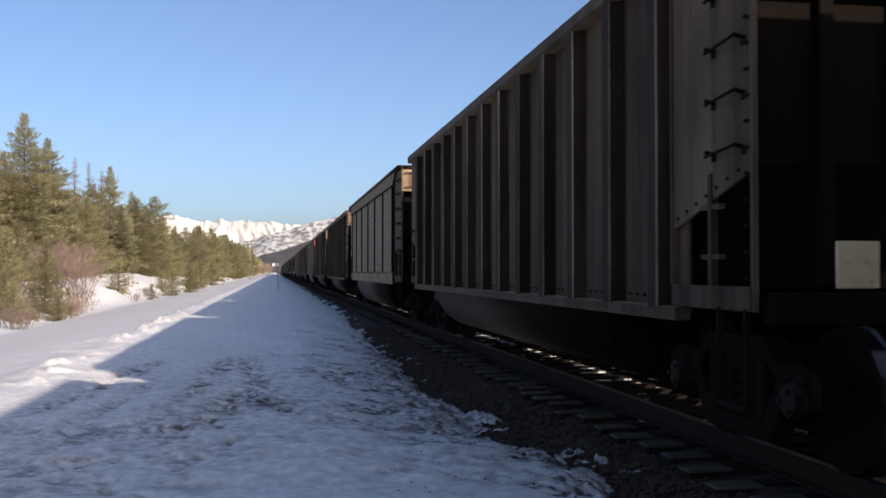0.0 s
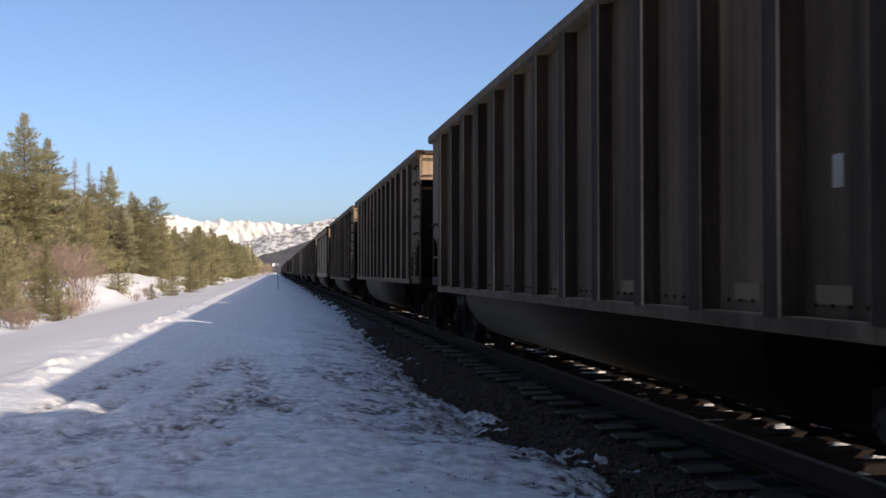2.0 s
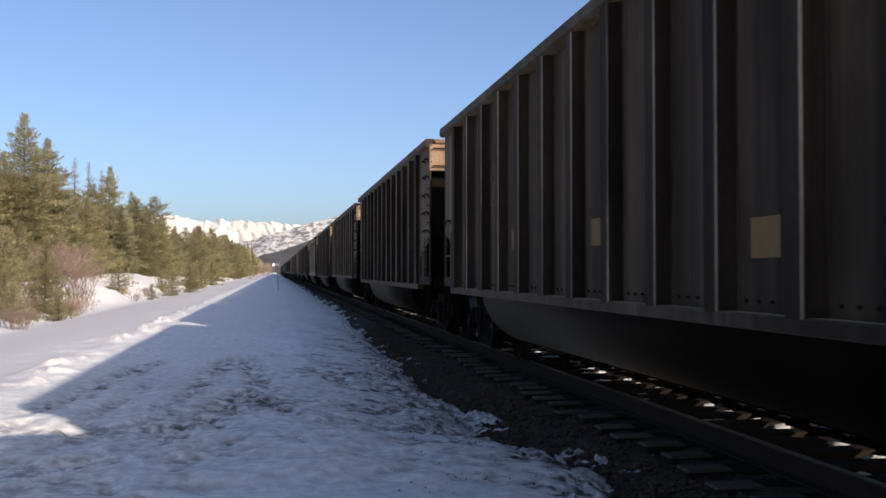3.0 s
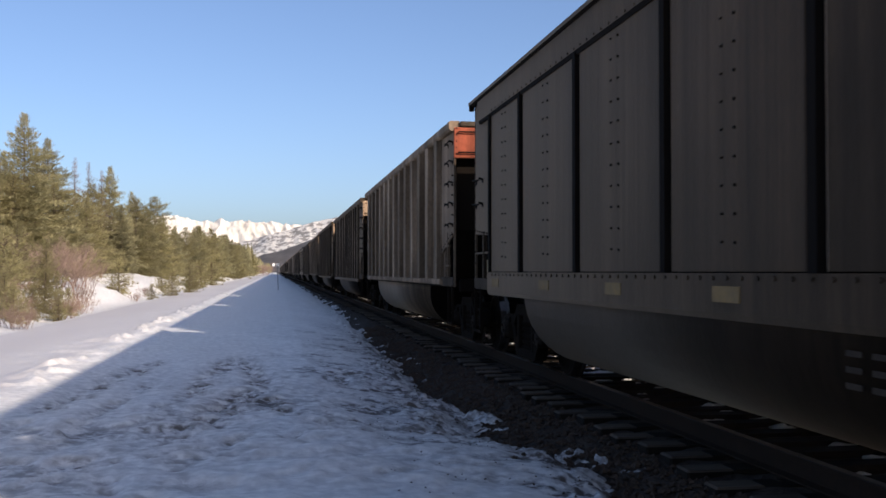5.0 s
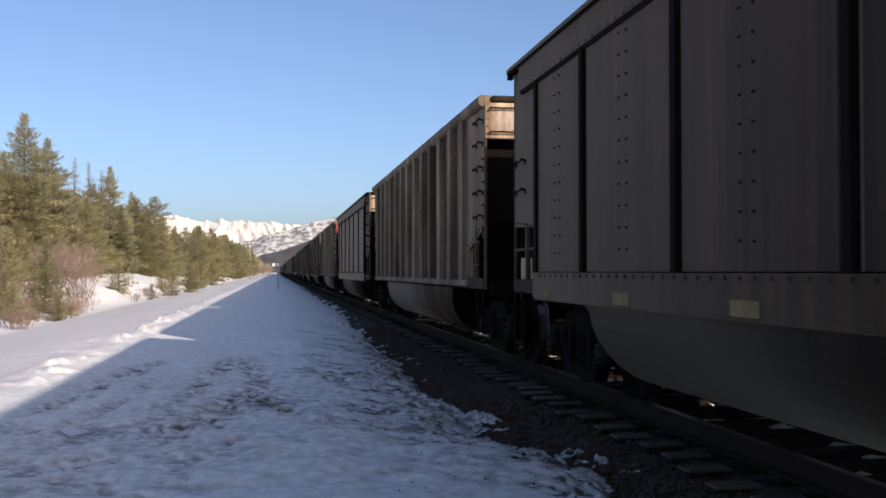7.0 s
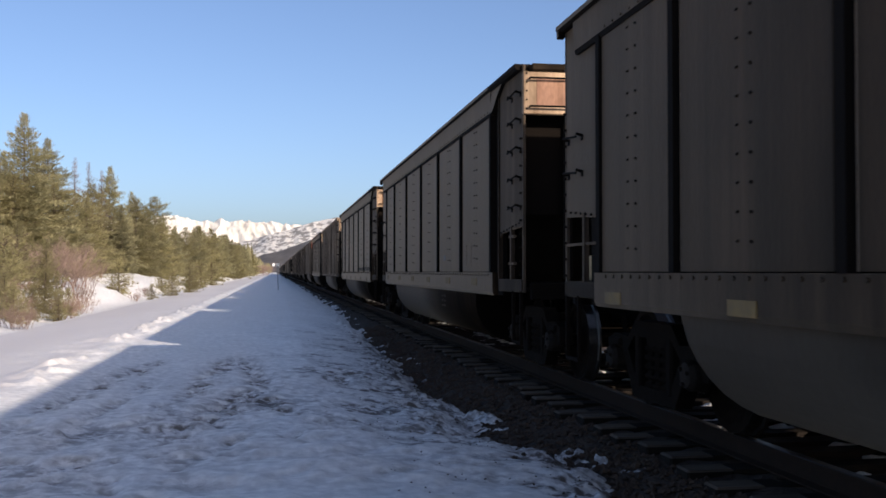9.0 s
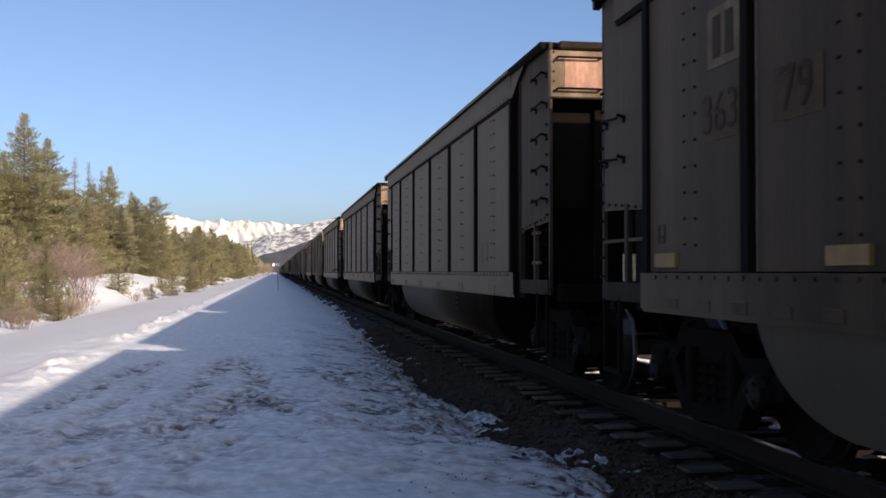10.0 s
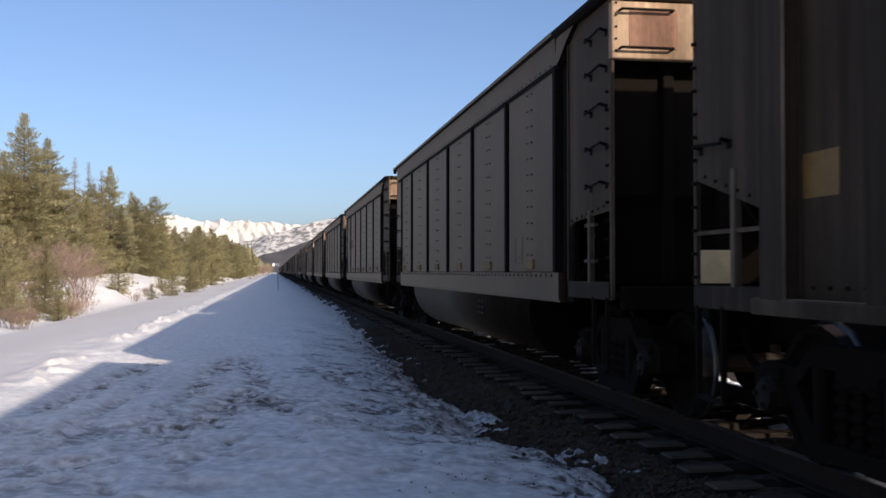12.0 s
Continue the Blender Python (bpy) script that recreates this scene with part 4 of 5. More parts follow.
def build_train():
    protos = {}
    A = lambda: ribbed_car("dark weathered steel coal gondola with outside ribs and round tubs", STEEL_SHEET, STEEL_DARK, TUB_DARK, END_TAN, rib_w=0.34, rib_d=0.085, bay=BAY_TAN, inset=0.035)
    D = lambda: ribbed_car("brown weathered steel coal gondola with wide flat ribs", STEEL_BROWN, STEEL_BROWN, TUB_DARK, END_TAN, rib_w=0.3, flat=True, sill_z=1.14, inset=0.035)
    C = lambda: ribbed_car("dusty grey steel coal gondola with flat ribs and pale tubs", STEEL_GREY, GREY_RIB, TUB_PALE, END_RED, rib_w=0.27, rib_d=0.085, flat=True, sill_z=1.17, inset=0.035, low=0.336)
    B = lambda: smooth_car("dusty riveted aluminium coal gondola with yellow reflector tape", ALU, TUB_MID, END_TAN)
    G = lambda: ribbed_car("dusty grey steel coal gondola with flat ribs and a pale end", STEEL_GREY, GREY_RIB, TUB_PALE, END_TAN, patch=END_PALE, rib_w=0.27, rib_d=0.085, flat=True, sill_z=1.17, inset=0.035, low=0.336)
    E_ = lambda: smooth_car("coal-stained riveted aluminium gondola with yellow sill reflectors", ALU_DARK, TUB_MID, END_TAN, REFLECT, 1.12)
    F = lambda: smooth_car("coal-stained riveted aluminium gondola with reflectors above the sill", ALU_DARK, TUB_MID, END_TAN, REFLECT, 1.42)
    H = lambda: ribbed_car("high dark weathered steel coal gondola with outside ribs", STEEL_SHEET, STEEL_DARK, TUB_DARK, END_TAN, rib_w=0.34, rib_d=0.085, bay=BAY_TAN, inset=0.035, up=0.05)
    makers = {"H": H, "A": A, "B": B, "C": C, "D": D, "E": E_, "F": F, "G": G}
    order = {-1: "B", 0: "A", 1: "D", 2: "H", 3: "A", 4: "C", 5: "B", 6: "G", 7: "E", 8: "B", 9: "E", 10: "F", 11: "F", 12: "D", 13: "A", 14: "B",
             -2: "A", -3: "A", -4: "C", -5: "A", -6: "A", -7: "C", -8: "B"}
    rng = random.Random(5)
    for k in sorted(range(-26, 15), key=lambda q: (q not in range(0, 13), q)):
        kind = order.get(k) or rng.choice("AADBC")
        if kind in protos:
            car = copy_thing(protos[kind], Matrix())
        else:
            car = protos[kind] = makers[kind]()
        car.matrix_basis = pose(TRACK_X, train_y(k, 0.0), 0)
        top = 0.62 if k == 2 else rng.uniform(0.28, 0.42)
        load = heap(k, top, k)
        load.matrix_basis = car.matrix_basis
        CARS[k] = (car, load)
    # the high car has lost its plate
    for ob in list(CARS[2][0].children):
        if ob.name.startswith("end_plate"):
            bpy.data.objects.remove(ob)


build_train()


# ---- stencils on the cars ----
def on_side(x, from_front, z):
    """A pose on the side that faces the road, so many metres behind the car's front end."""
    return Matrix(((0, 0, -1, -x), (-1, 0, 0, BODY_HALF - from_front), (0, 1, 0, z), (0, 0, 0, 1)))


def painted(car, name, x, from_front, z, w, h, material, label=""):
    return part(name, boxes((-w / 2, w / 2, -h / 2, h / 2, 0.0, 0.003)), material, car, label, at=on_side(x, from_front, z))


def lettered(car, word, x, from_front, z, size, material, label):
    me = text_mesh(word, size)
    me.materials.clear()
    me.materials.append(material)
    return part("stencil", me, None, car, label, at=on_side(x + 0.006, from_front, z))


def bars(car, x, from_front, z, w, h, n, material):
    """Writing too worn to read."""
    for i in range(n):
        painted(car, "stencil_bar", x, from_front - w / 2 + (i + 0.5) * w / n, z, w / n * 0.62, h, material)


def data_box(car, x, from_front, z, w, h, material):
    t = 0.022
    for x0, x1, z0, z1 in ((-w / 2, w / 2, h / 2 - t, h / 2), (-w / 2, w / 2, -h / 2, -h / 2 + t), (-w / 2, -w / 2 + t, -h / 2 + t, h / 2 - t), (w / 2 - t, w / 2, -h / 2 + t, h / 2 - t), (-w * 0.3, w * 0.3, -h * 0.3, -h * 0.3 + t * 1.4)):
        painted(car, "stencil_bar", x, from_front + (x0 + x1) / 2, z + (z0 + z1) / 2, x1 - x0, z1 - z0, material)


def build_stencils():
    sheet_x = SIDE_X - 0.053
    skin_x = SIDE_X + 0.002
    car = CARS[3][0]
    for word, f, z in (("FU", 2.74, 2.60), ("RX", 3.76, 2.60), ("965", 2.73, 2.17), ("678", 3.76, 2.19)):
        painted(car, "stencil_panel", sheet_x, f, z, 0.56 if len(word) == 3 else 0.42, 0.31, WHITE_PAINT, "worn white stencil panel")
        lettered(car, word, sheet_x, f, z, 0.32, BLACK_PAINT, "black stencilled characters")
    for k, spots in {3: ((1.64, 1.93), (4.79, 1.72), (7.9, 1.69), (11.0, 1.54), (13.0, 1.91)), 12: ((1.52, 1.85), (4.79, 1.75)), 6: ((6.86, 1.54), (1.7, 1.42), (4.79, 1.45)), 4: ((6.86, 1.54),)}.items():
        for f, z in spots:
            painted(CARS[k][0], "inspection_patch", sheet_x, f, z, 0.36, 0.24, YELLOW_PAINT, "faded yellow paint patch")
    car = CARS[6][0]
    lettered(car, "50", sheet_x, 2.74, 2.36, 0.3, STENCIL_FADED, "black stencilled characters")
    lettered(car, "806", sheet_x, 3.72, 2.35, 0.3, STENCIL_FADED, "black stencilled characters")
    bars(car, sheet_x, 2.74, 2.72, 0.5, 0.2, 2, STENCIL_FADED)
    bars(car, sheet_x, 3.72, 2.72, 0.5, 0.2, 2, STENCIL_FADED)
    for z in (1.55, 1.66, 1.77):
        bars(car, sheet_x, 8.93, z, 0.62, 0.035, 3, GREY_PAINT)
    data_box(car, sheet_x, 11.0, 1.58, 0.46, 0.36, WHITE_PAINT)
    painted(car, "white_placard", sheet_x, 5.83, 1.52, 0.2, 0.15, PLACARD)
    car = CARS[10][0]
    painted(car, "stencil_panel", skin_x, 2.4, 2.82, 0.46, 0.38, WHITE_PAINT, "worn white panel")
    bars(car, skin_x + 0.005, 2.4, 2.82, 0.36, 0.27, 2, BLACK_PAINT)
    lettered(car, "363", skin_x, 2.35, 2.33, 0.36, BLACK_PAINT, "black stencilled characters")
    lettered(car, "79", skin_x, 3.3, 2.32, 0.36, BLACK_PAINT, "black stencilled characters")
    for f in (2.35, 3.3):
        painted(car, "stencil_panel", skin_x, f, 2.32, 0.54, 0.3, PATCH_DULL, "faded grey stencil panel")
    for k in (5, 7, 8, 9, 10, 11):
        car = CARS[k][0]
        data_box(car, skin_x, 11.85, 1.58, 0.36, 0.32, GREY_PAINT)
        if k in (8, 10):
            painted(car, "white_placard", skin_x, 9.75, 1.56, 0.2, 0.09, PLACARD)
        for z in (0.78, 0.86, 0.94):
            bars(car, SIDE_X - 0.026, 9.5, z, 0.45, 0.03, 2, FAINT_PAINT)
    for k in (10, 11):
        data_box(CARS[k][0], skin_x, 1.37, 1.61, 0.14, 0.14, BLACK_PAINT)
    for q in range(22):
        painted(CARS[10][0], "rubbed_spot", skin_x + 0.022, 1.6 + 0.52 * q, 1.12, 0.2, 0.07, PATCH_DULL)
    for q in range(9):
        painted(CARS[7][0], "faded_tape", skin_x, 9.25 + 0.43 * q + 0.15 * (q > 4), 1.42, 0.36, 0.1, REFLECT_DULL)
    painted(CARS[9][0], "white_placard", skin_x, 9.65, 1.5, 0.17, 0.16, PLACARD)
    for k in (1,):
        data_box(CARS[k][0], sheet_x, 9.97, 1.6, 0.46, 0.36, GREY_PAINT)
    car = CARS[2][0]
    painted(car, "chalk_mark", sheet_x, 13.05, 1.85, 0.1, 0.17, PLACARD, "white chalk blot")
    for f in (1.6, 4.75, 7.9, 9.97, 12.04, 13.0):
        painted(car, "reflector", sheet_x, f, 1.22, 0.34, 0.1, REFLECT_PALE, "faded yellow reflector")


build_stencils()


# ---- trees, hills, sign ----
def conifer(name, label, height, width, material, seed, base=0.06, ragged=0.3, dens=1.0, spray=1.0, cat="tree", power=0.92, blade=0.07):
    """A tapered trunk, whorls of limbs and a crown of many small sprays."""
    rng = random.Random(seed)
    tree = thing(name, label, cat, "trees beside the road")
    bm = bmesh.new()
    r0 = 0.010 * height + 0.03
    lean = rng.uniform(-0.02, 0.02)
    segs = 6
    ps = [Vector((lean * height * i / segs, 0, height * 1.0 * i / segs - 0.3 * (i == 0))) for i in range(segs + 1)]
    for i in range(segs):
        rod(bm, ps[i], ps[i + 1], r0 * (1 - i / segs) + 0.006, 7, r0 * (1 - (i + 1) / segs) + 0.005)
    vs, fs = [], []
    z = height * base
    ang = rng.uniform(0, 6)
    limbs = []
    k0 = spray * (0.5 + 0.035 * height)
    while z < height * 0.99:
        u = (z - height * base) / (height * (1 - base))
        reach = width * 0.54 * ((1 - u) ** power) * min(1, 0.55 + u * 4.0) * (1 + 0.18 * math.sin(z * 5 + seed)) + 0.05
        k = k0 * (1.1 - 0.55 * u)
        n = max(3, int(rng.uniform(5, 8) * dens * (1.05 - 0.4 * u)))
        for i in range(n):
            ang += 2.399 + rng.uniform(-0.5, 0.5)
            rl = reach * rng.uniform(1 - ragged * 1.5, 1 + ragged)
            up = rng.uniform(-0.2, 0.25) + 0.55 * u
            d = Vector((math.cos(ang), math.sin(ang), up))
            o = Vector((lean * z, 0, z))
            if rl > 0.35:
                limbs.append((o, o + d * rl * 0.8))
            m = max(2, int(rl / 0.15 * dens))
            side = Vector((-d.y, d.x, 0)).normalized()
            for j in range(m):
                f = 0.2 + 0.8 * (j + rng.random()) / m
                c = o + d * rl * f + Vector((0, 0, -0.12 * rl * f * f))
                spread = rl * 0.34 * (1.15 - f) + 0.05
                for q in range(6):
                    p = c + side * rng.uniform(-1, 1) * spread + Vector((0, 0, rng.uniform(-0.1, 0.1)))
                    tip = (d * rng.uniform(0.08, 0.28) + side * rng.uniform(-0.2, 0.2) + Vector((0, 0, rng.uniform(-0.12, 0.2)))) * k
                    w = Vector((rng.uniform(-1, 1), rng.uniform(-1, 1), rng.uniform(-0.7, 0.7))) * blade * k * 0.72
                    b = len(vs)
                    vs.extend((p - w, p + w, p + tip * 1.2))
                    fs.append((b, b + 1, b + 2))
        z += height * rng.uniform(0.018, 0.03) * (1.15 - 0.5 * u) / dens ** 0.5
    for a, b in limbs[::1 if material is TWIG else 2]:
        rod(bm, a, b, 0.02, 4, 0.006)
    part("trunk", bm, BARK, tree)
    me = bpy.data.meshes.new("crown")
    me.from_pydata([tuple(v) for v in vs], [], fs)
    me.materials.append(material)
    ob = new("crown", me)
    ob.parent = tree
    return tree


def bare_bush(seed, height):
    rng = random.Random(seed)
    bush = thing("bare_bush", "leafless red-brown bush standing in snow", "bush", "bushes beside the road")
    bm = bmesh.new()
    def grow(p, d, ln, r, lv):
        q = p + d * ln
        rod(bm, p, q, r, 3, r * 0.6)
        if lv:
            for _ in range(rng.choice((3, 3, 4))):
                e = (d + Vector((rng.uniform(-0.6, 0.6), rng.uniform(-0.6, 0.6), rng.uniform(-0.1, 0.4)))).normalized()
                grow(p + d * ln * rng.uniform(0.5, 1), e, ln * rng.uniform(0.55, 0.8), r * 0.6, lv - 1)
    for _ in range(15):
        a = rng.uniform(0, 6.28)
        d = Vector((math.cos(a) * 0.5, math.sin(a) * 0.5, rng.uniform(0.7, 1.2))).normalized()
        grow(Vector((rng.uniform(-0.45, 0.45), rng.uniform(-0.3, 0.3), -0.1)), d, height * 0.34, 0.012, 3)
    part("crown", bm, TWIG, bush)
    return bush


def ground_z(x, y):
    return float(snow_height(np.array(float(x)), np.array(float(y))))


def build_trees():
    fir = conifer("fir_tree", "tall olive green fir with a pointed ragged crown", 9.0, 5.2, FIR, 1, dens=1.45)
    fir2 = conifer("fir_tree", "olive green fir with an uneven narrow crown", 8.0, 4.4, SPRUCE, 2, ragged=0.35, dens=1.4)
    pine = conifer("pine_tree", "yellow-green pine with a broad rounded crown", 7.0, 4.2, PINE, 3, ragged=0.4, base=0.03, power=0.6, dens=1.3)
    young = conifer("young_pine", "young yellow-green pine standing in snow", 2.4, 1.8, PINE, 4, base=0.03, ragged=0.5, dens=0.85, power=0.7)
    thin = conifer("larch_tree", "thin bare-topped larch with sparse twigs", 8.5, 2.6, TWIG, 5, dens=1.1, ragged=0.5, base=0.15, spray=0.8, blade=0.035)
    far_fir = conifer("fir_tree", "olive green fir in a dense row of trees", 8.0, 4.2, FIR, 7, dens=0.66, spray=1.65, blade=0.1)
    far_pine = conifer("pine_tree", "yellow-green pine in a dense row of trees", 7.0, 4.4, PINE, 8, dens=0.66, spray=1.65, blade=0.1, power=0.65, base=0.02)
    bush = bare_bush(6, 1.8)
    kinds = {"fir": (fir, 9.0), "fir2": (fir2, 8.0), "pine": (pine, 7.0), "young": (young, 2.4), "thin": (thin, 8.5), "bush": (bush, 1.8), "far_fir": (far_fir, 8.0), "far_pine": (far_pine, 7.0)}
    used = set()
    rng = random.Random(21)

    def place(kind, x, y, h):
        ob, h0 = kinds[kind]
        h = h - (0.6 if y < 95 else 0.4) if h > 4 and y < 300 else h
        s = h / h0
        m = Matrix.LocRotScale((x, y, ground_z(x, y) - 0.05), Euler((0, 0, rng.uniform(0, 6.28))), None)
        if kind in used:
            t = copy_thing(ob, m)
        else:
            used.add(kind)
            t = ob
            t.matrix_basis = m
        t.scale = (s * rng.uniform(0.9, 1.1),) * 2 + (s,)
        return t

    # row of the tallest: kind, x, y, height
    for row in [("fir", -11.05, 48, 8.2), ("fir2", -13.1, 50, 7.2), ("fir", -10.9, 52, 7.6), ("thin", -12.3, 66, 8.1), ("thin", -11.6, 67, 7.9), ("thin", -11.2, 69, 7.6), ("fir2", -11.3, 62, 5.6), ("fir", -10.8, 70, 7.8), ("fir2", -11.3, 84, 7.5),
                ("pine", -9.9, 88, 7.4), ("fir2", -8.1, 105, 5.5), ("fir", -7.5, 150, 6.4), ("fir", -8.6, 128, 6.0), ("pine", -12.4, 46, 6.3), ("pine", -11.3, 47, 5.4), ("pine", -10.4, 51, 5.6), ("pine", -12.2, 55, 6.6),
                ("pine", -10.2, 58, 5.0), ("pine", -10.7, 63, 6.0), ("fir2", -9.8, 68, 5.2), ("pine", -9.9, 76, 6.3), ("fir", -9.6, 80, 6.0), ("pine", -9.0, 84, 5.4), ("fir2", -8.8, 94, 5.2), ("pine", -8.3, 99, 5.2),
                ("pine", -8.2, 112, 6.0), ("pine", -7.6, 121, 5.6), ("pine", -7.9, 138, 6.4), ("pine", -7.2, 165, 6.6), ("pine", -6.9, 185, 7.0), ("fir", -6.8, 205, 7.4), ("pine", -14.5, 47, 7.0), ("fir", -14.6, 58, 7.6)]:
        place(*row)
    for _ in range(22):
        y = rng.uniform(52, 105)
        place(rng.choice(("far_fir", "far_pine")), -12.0 - rng.uniform(0, 8), y, rng.uniform(4.2, 5.8))
    for _ in range(84):
        y = rng.uniform(105, 340)
        place(rng.choice(("far_fir", "far_pine")), -6.9 - rng.random() ** 1.6 * 16, y, rng.uniform(5.6, 7.0) + (y - 105) * 0.009)
    for row in [("young", -7.4, 35, 1.8), ("young", -8.2, 33, 2.0), ("young", -8.8, 31, 2.2), ("young", -9.6, 36, 2.8), ("young", -10.6, 38, 3.6), ("young", -9.0, 38, 2.4), ("young", -9.2, 34, 2.4), ("young", -11.6, 36, 3.0),
                ("young", -7.0, 48, 1.7), ("young", -5.9, 51, 0.8), ("young", -5.6, 58, 1.6), ("young", -5.3, 66, 1.9), ("young", -6.6, 62, 1.2), ("young", -6.2, 88, 2.4), ("young", -6.0, 100, 2.6), ("young", -6.2, 80, 2.0),
                ("bush", -8.4, 42, 2.7), ("bush", -7.5, 40.5, 2.3), ("bush", -10.2, 43, 2.8), ("bush", -8.9, 45, 2.5), ("bush", -7.9, 43, 1.6), ("bush", -5.7, 24.6, 0.8), ("bush", -6.1, 25.4, 0.95), ("bush", -5.9, 31, 1.0), ("bush", -6.3, 31.8, 1.1), ("bush", -6.9, 29, 1.1),
                ("bush", -6.2, 35, 1.0), ("bush", -6.7, 37, 1.2), ("bush", -7.6, 32, 1.2), ("bush", -6.0, 46, 0.7), ("bush", -6.6, 54, 0.9), ("young", -6.7, 30, 1.0), ("young", -6.1, 30.5, 0.9), ("young", -6.6, 27.5, 1.1), ("young", -7.2, 29, 1.3), ("young", -6.9, 32.5, 1.4), ("young", -7.6, 30.5, 1.5), ("young", -6.4, 33.5, 0.9),
                ("bush", -2.2, 335, 5.2), ("bush", -3.4, 342, 6.0), ("bush", -4.6, 330, 5.4)]:
        place(*row)


def build_far_woods():
    """Woods beyond the road's end and on both sides of the line, too far to count."""
    rng = random.Random(31)
    vs, fs = [], []
    def cone(x, y, z, h, w):
        for lv in range(4):
            b = len(vs)
            z0 = z + h * (0.05 + 0.22 * lv)
            z1 = z + h * min(1.0, 0.42 + 0.22 * lv)
            r = w * (1 - 0.22 * lv) * rng.uniform(0.85, 1.1)
            a0 = rng.uniform(0, 6)
            for i in range(6):
                a = a0 + i * 1.047
                q = r * rng.uniform(0.7, 1.2)
                vs.append((x + q * math.cos(a), y + q * math.sin(a), z0 + rng.uniform(-0.05, 0.05) * h))
            vs.append((x + rng.uniform(-0.1, 0.1), y, z1))
            for i in range(6):
                fs.append((b + i, b + (i + 1) % 6, b + 6))
    for _ in range(2600):
        y = 300 + 1900 * rng.random() ** 1.5
        x = -7 - rng.random() ** 1.3 * 160 - (y - 300) * 0.004
        cone(x, y, -0.5, rng.uniform(6, 11), rng.uniform(1.2, 2.0))
    for _ in range(1200):
        y = rng.uniform(900, 2600)
        x = rng.uniform(-40, 260)
        if abs(x - TRACK_X) < 9:
            continue
        cone(x, y, -0.5, rng.uniform(7, 13), rng.uniform(1.4, 2.2))
    me = bpy.data.meshes.new("far_woods")
    me.from_pydata(vs, [], fs)
    me.materials.append(FIR)
    tagged(new("far_woods", me), "distant dark green conifer woods along the line", "woods", kind="stuff")


def rocky_snow(name, rock, cover, scale, snow, stretch, sharp=(0.48, 0.62)):
    return mat(name, snow, rock, rough=0.9, grain=scale * 5, blotch=scale, mix=cover, bump=0, sharp=sharp, stretch=stretch, spec=0.1)


PEAK = rocky_snow("snowy rock faces", (0.56, 0.48, 0.38), 0.4, 0.02, (0.9, 0.84, 0.72), (1, 0.25, 0.25))
FOOTHILL = rocky_snow("snow with bare woods", (0.24, 0.225, 0.2), 0.85, 0.05, (0.8, 0.76, 0.68), (1, 0.4, 1), (0.47, 0.54))
WOODED = mat("wooded slope", (0.12, 0.11, 0.1), (0.2, 0.185, 0.175), rough=0.95, grain=0.08, blotch=0.012, bump=0, spec=0.1)


def ridge(name, label, y0, y1, x0, x1, line, rough_amp, material, seed, nx=220, ny=70):
    """A mountain range: a crest line of heights along x, sloping down towards the viewer."""
    xs, ys = np.linspace(x0, x1, nx), np.linspace(y0, y1, ny)
    lx, lz = zip(*line)
    def zf(X, Y):
        u = (Y - y0) / (y1 - y0)
        crest = np.interp(X + 30 * fbm(X * 0.004 + seed, Y * 0.004, 3), lx, lz)
        up = np.where(u < 0.75, np.clip(u / 0.75, 0, 1) ** 1.15, 1 - (u - 0.75) * 1.6)
        gully = np.abs(fbm((X + 0.12 * Y) * 0.03 + seed * 3 + 0.4 * fbm(X * 0.01, Y * 0.01, 2), Y * 0.0035 + seed, 5, 0.55))
        return -6 + crest * up - rough_amp * gully * np.clip(u * 3, 0, 1) * (0.35 + 0.65 * (u < 0.75)) + rough_amp * 0.25 * fbm(X * 0.02, Y * 0.02, 3) * up
    ob = new(name, sheet(name, xs, ys, zf, material))
    tagged(ob, label, "mountains", kind="structure")


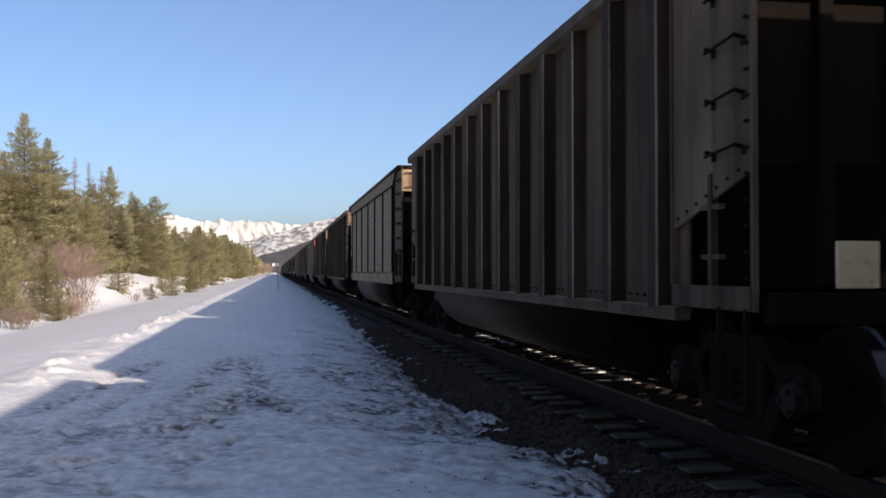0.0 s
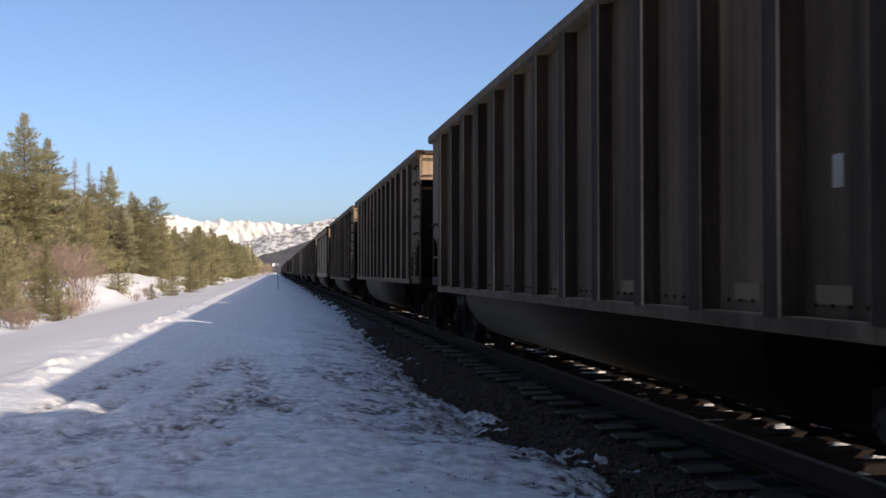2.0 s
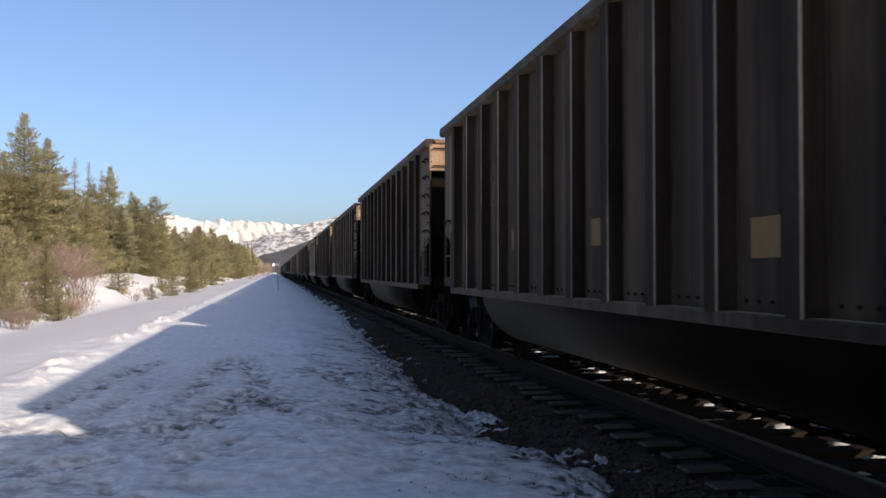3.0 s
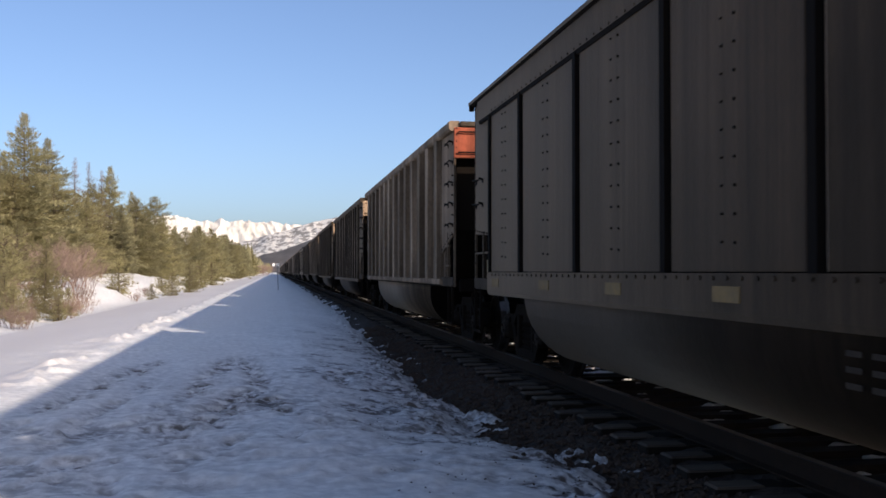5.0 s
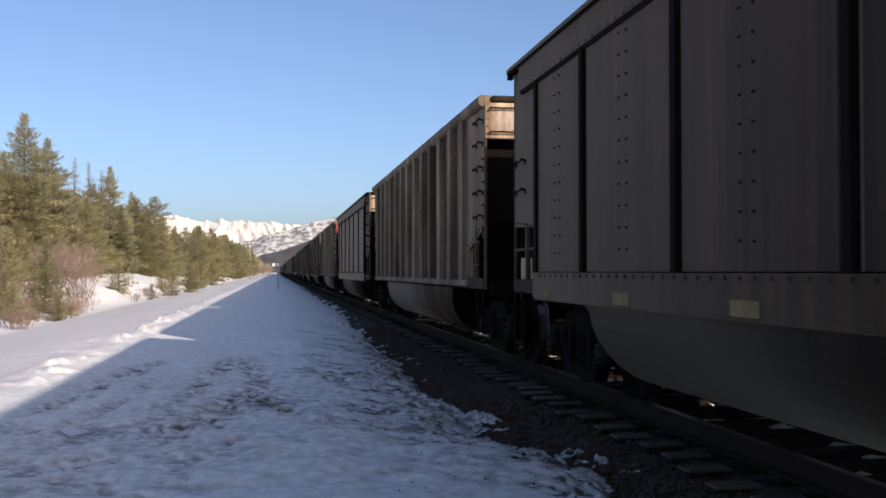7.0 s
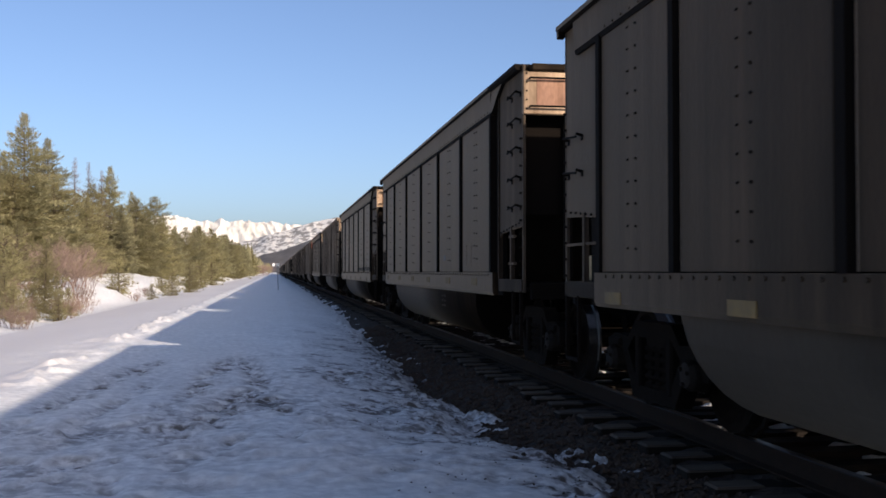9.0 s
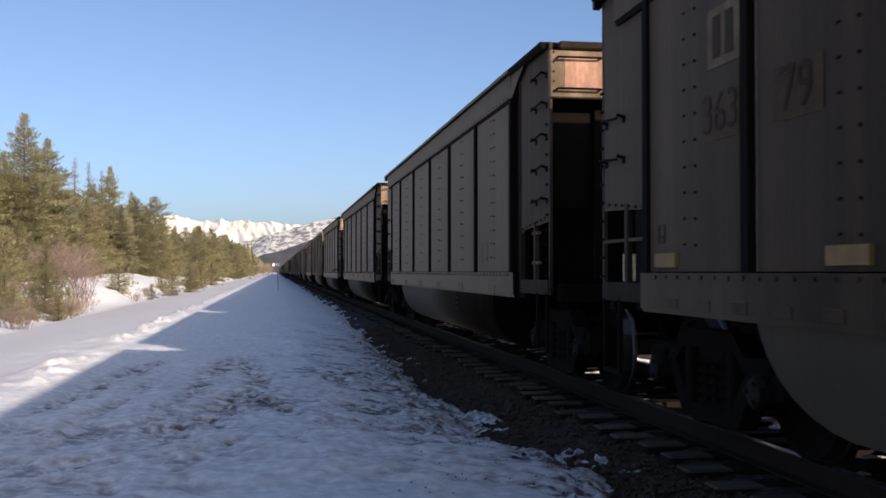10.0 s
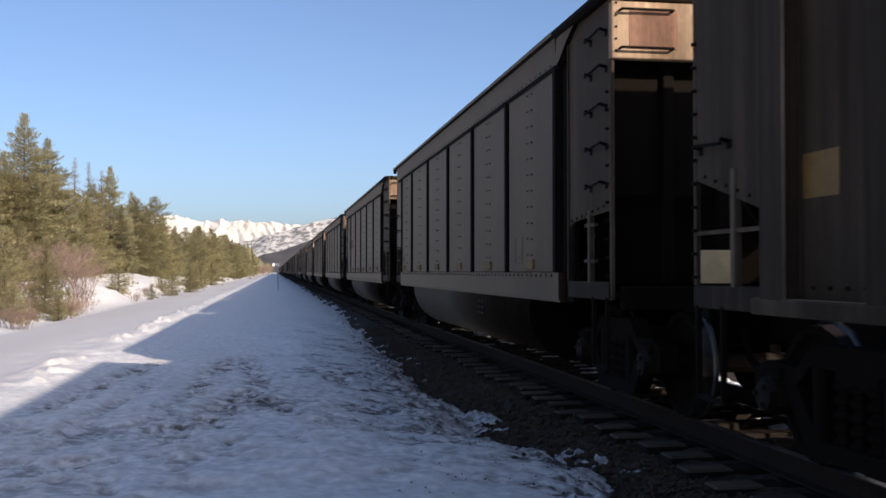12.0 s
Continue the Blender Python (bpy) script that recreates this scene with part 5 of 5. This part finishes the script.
def build_hills():
    ridge("backdrop_peaks", "snow-covered mountain range lit by low sun", 3400, 4700, -1500, 900,
          [(-1500, 190), (-900, 215), (-520, 232), (-425, 246), (-388, 249), (-326, 224), (-284, 222), (-252, 220), (-236, 229), (-222, 238), (-205, 224), (-195, 216), (-173, 226), (-117, 225), (-55, 220), (1, 223), (63, 214), (98, 209), (900, 180)], 34, PEAK, 3, nx=520, ny=80)
    ridge("backdrop_foothill", "snowy mountain flank with dark woods", 2300, 3300, -500, 1500,
          [(-500, 10), (-260, 45), (-100, 94), (0, 120), (44, 132), (120, 156), (180, 170), (600, 235), (1500, 265)], 14, FOOTHILL, 8, nx=260, ny=70)
    ridge("backdrop_slope", "dark wooded hillside", 1500, 2200, -180, 1400,
          [(-180, 8), (-60, 24), (-18, 42), (11, 48), (51, 64), (81, 78), (200, 112), (500, 150), (1400, 170)], 6, WOODED, 12, nx=200, ny=50)


def build_sign():
    post = thing("track_sign", "thin post with two small white boards beside the track", "sign", at=pose(0.27, 75, ground_z(0.27, 75)))
    part("post", rod(bmesh.new(), (0, 0, -0.2), (-0.1, 0, 1.95), 0.03, 8), GALV, post)
    part("board", boxes((-0.44, -0.24, -0.02, 0.0, 1.74, 1.94), bevel=0.005), SIGN_WHITE, post)
    part("board", boxes((-0.16, 0.06, -0.02, 0.0, 1.72, 1.94), bevel=0.005), SIGN_WHITE, post)


build_trees()
build_far_woods()
build_hills()
build_sign()


# ---- motions ----
def motions():
    rows = [i * 0.5 for i in range(25)]
    for k, (car, load) in CARS.items():
        path = [(t, pose(TRACK_X, train_y(k, t), 0)) for t in rows]
        walk(car, path)
        walk(load, path)
        if -1 <= k <= 12:
            for tr in car.children:
                if not tr.name.startswith("truck"):
                    continue
                for ws in tr.children:
                    if ws.name.startswith("wheelset"):
                        y = ws.location.y
                        turn = [(i / FPS, pose(0, y, WHEEL_R, -math.degrees((train_y(k, i / FPS) - train_y(k, 0)) / WHEEL_R))) for i in range(361)]
                        walk(ws, turn)


motions()
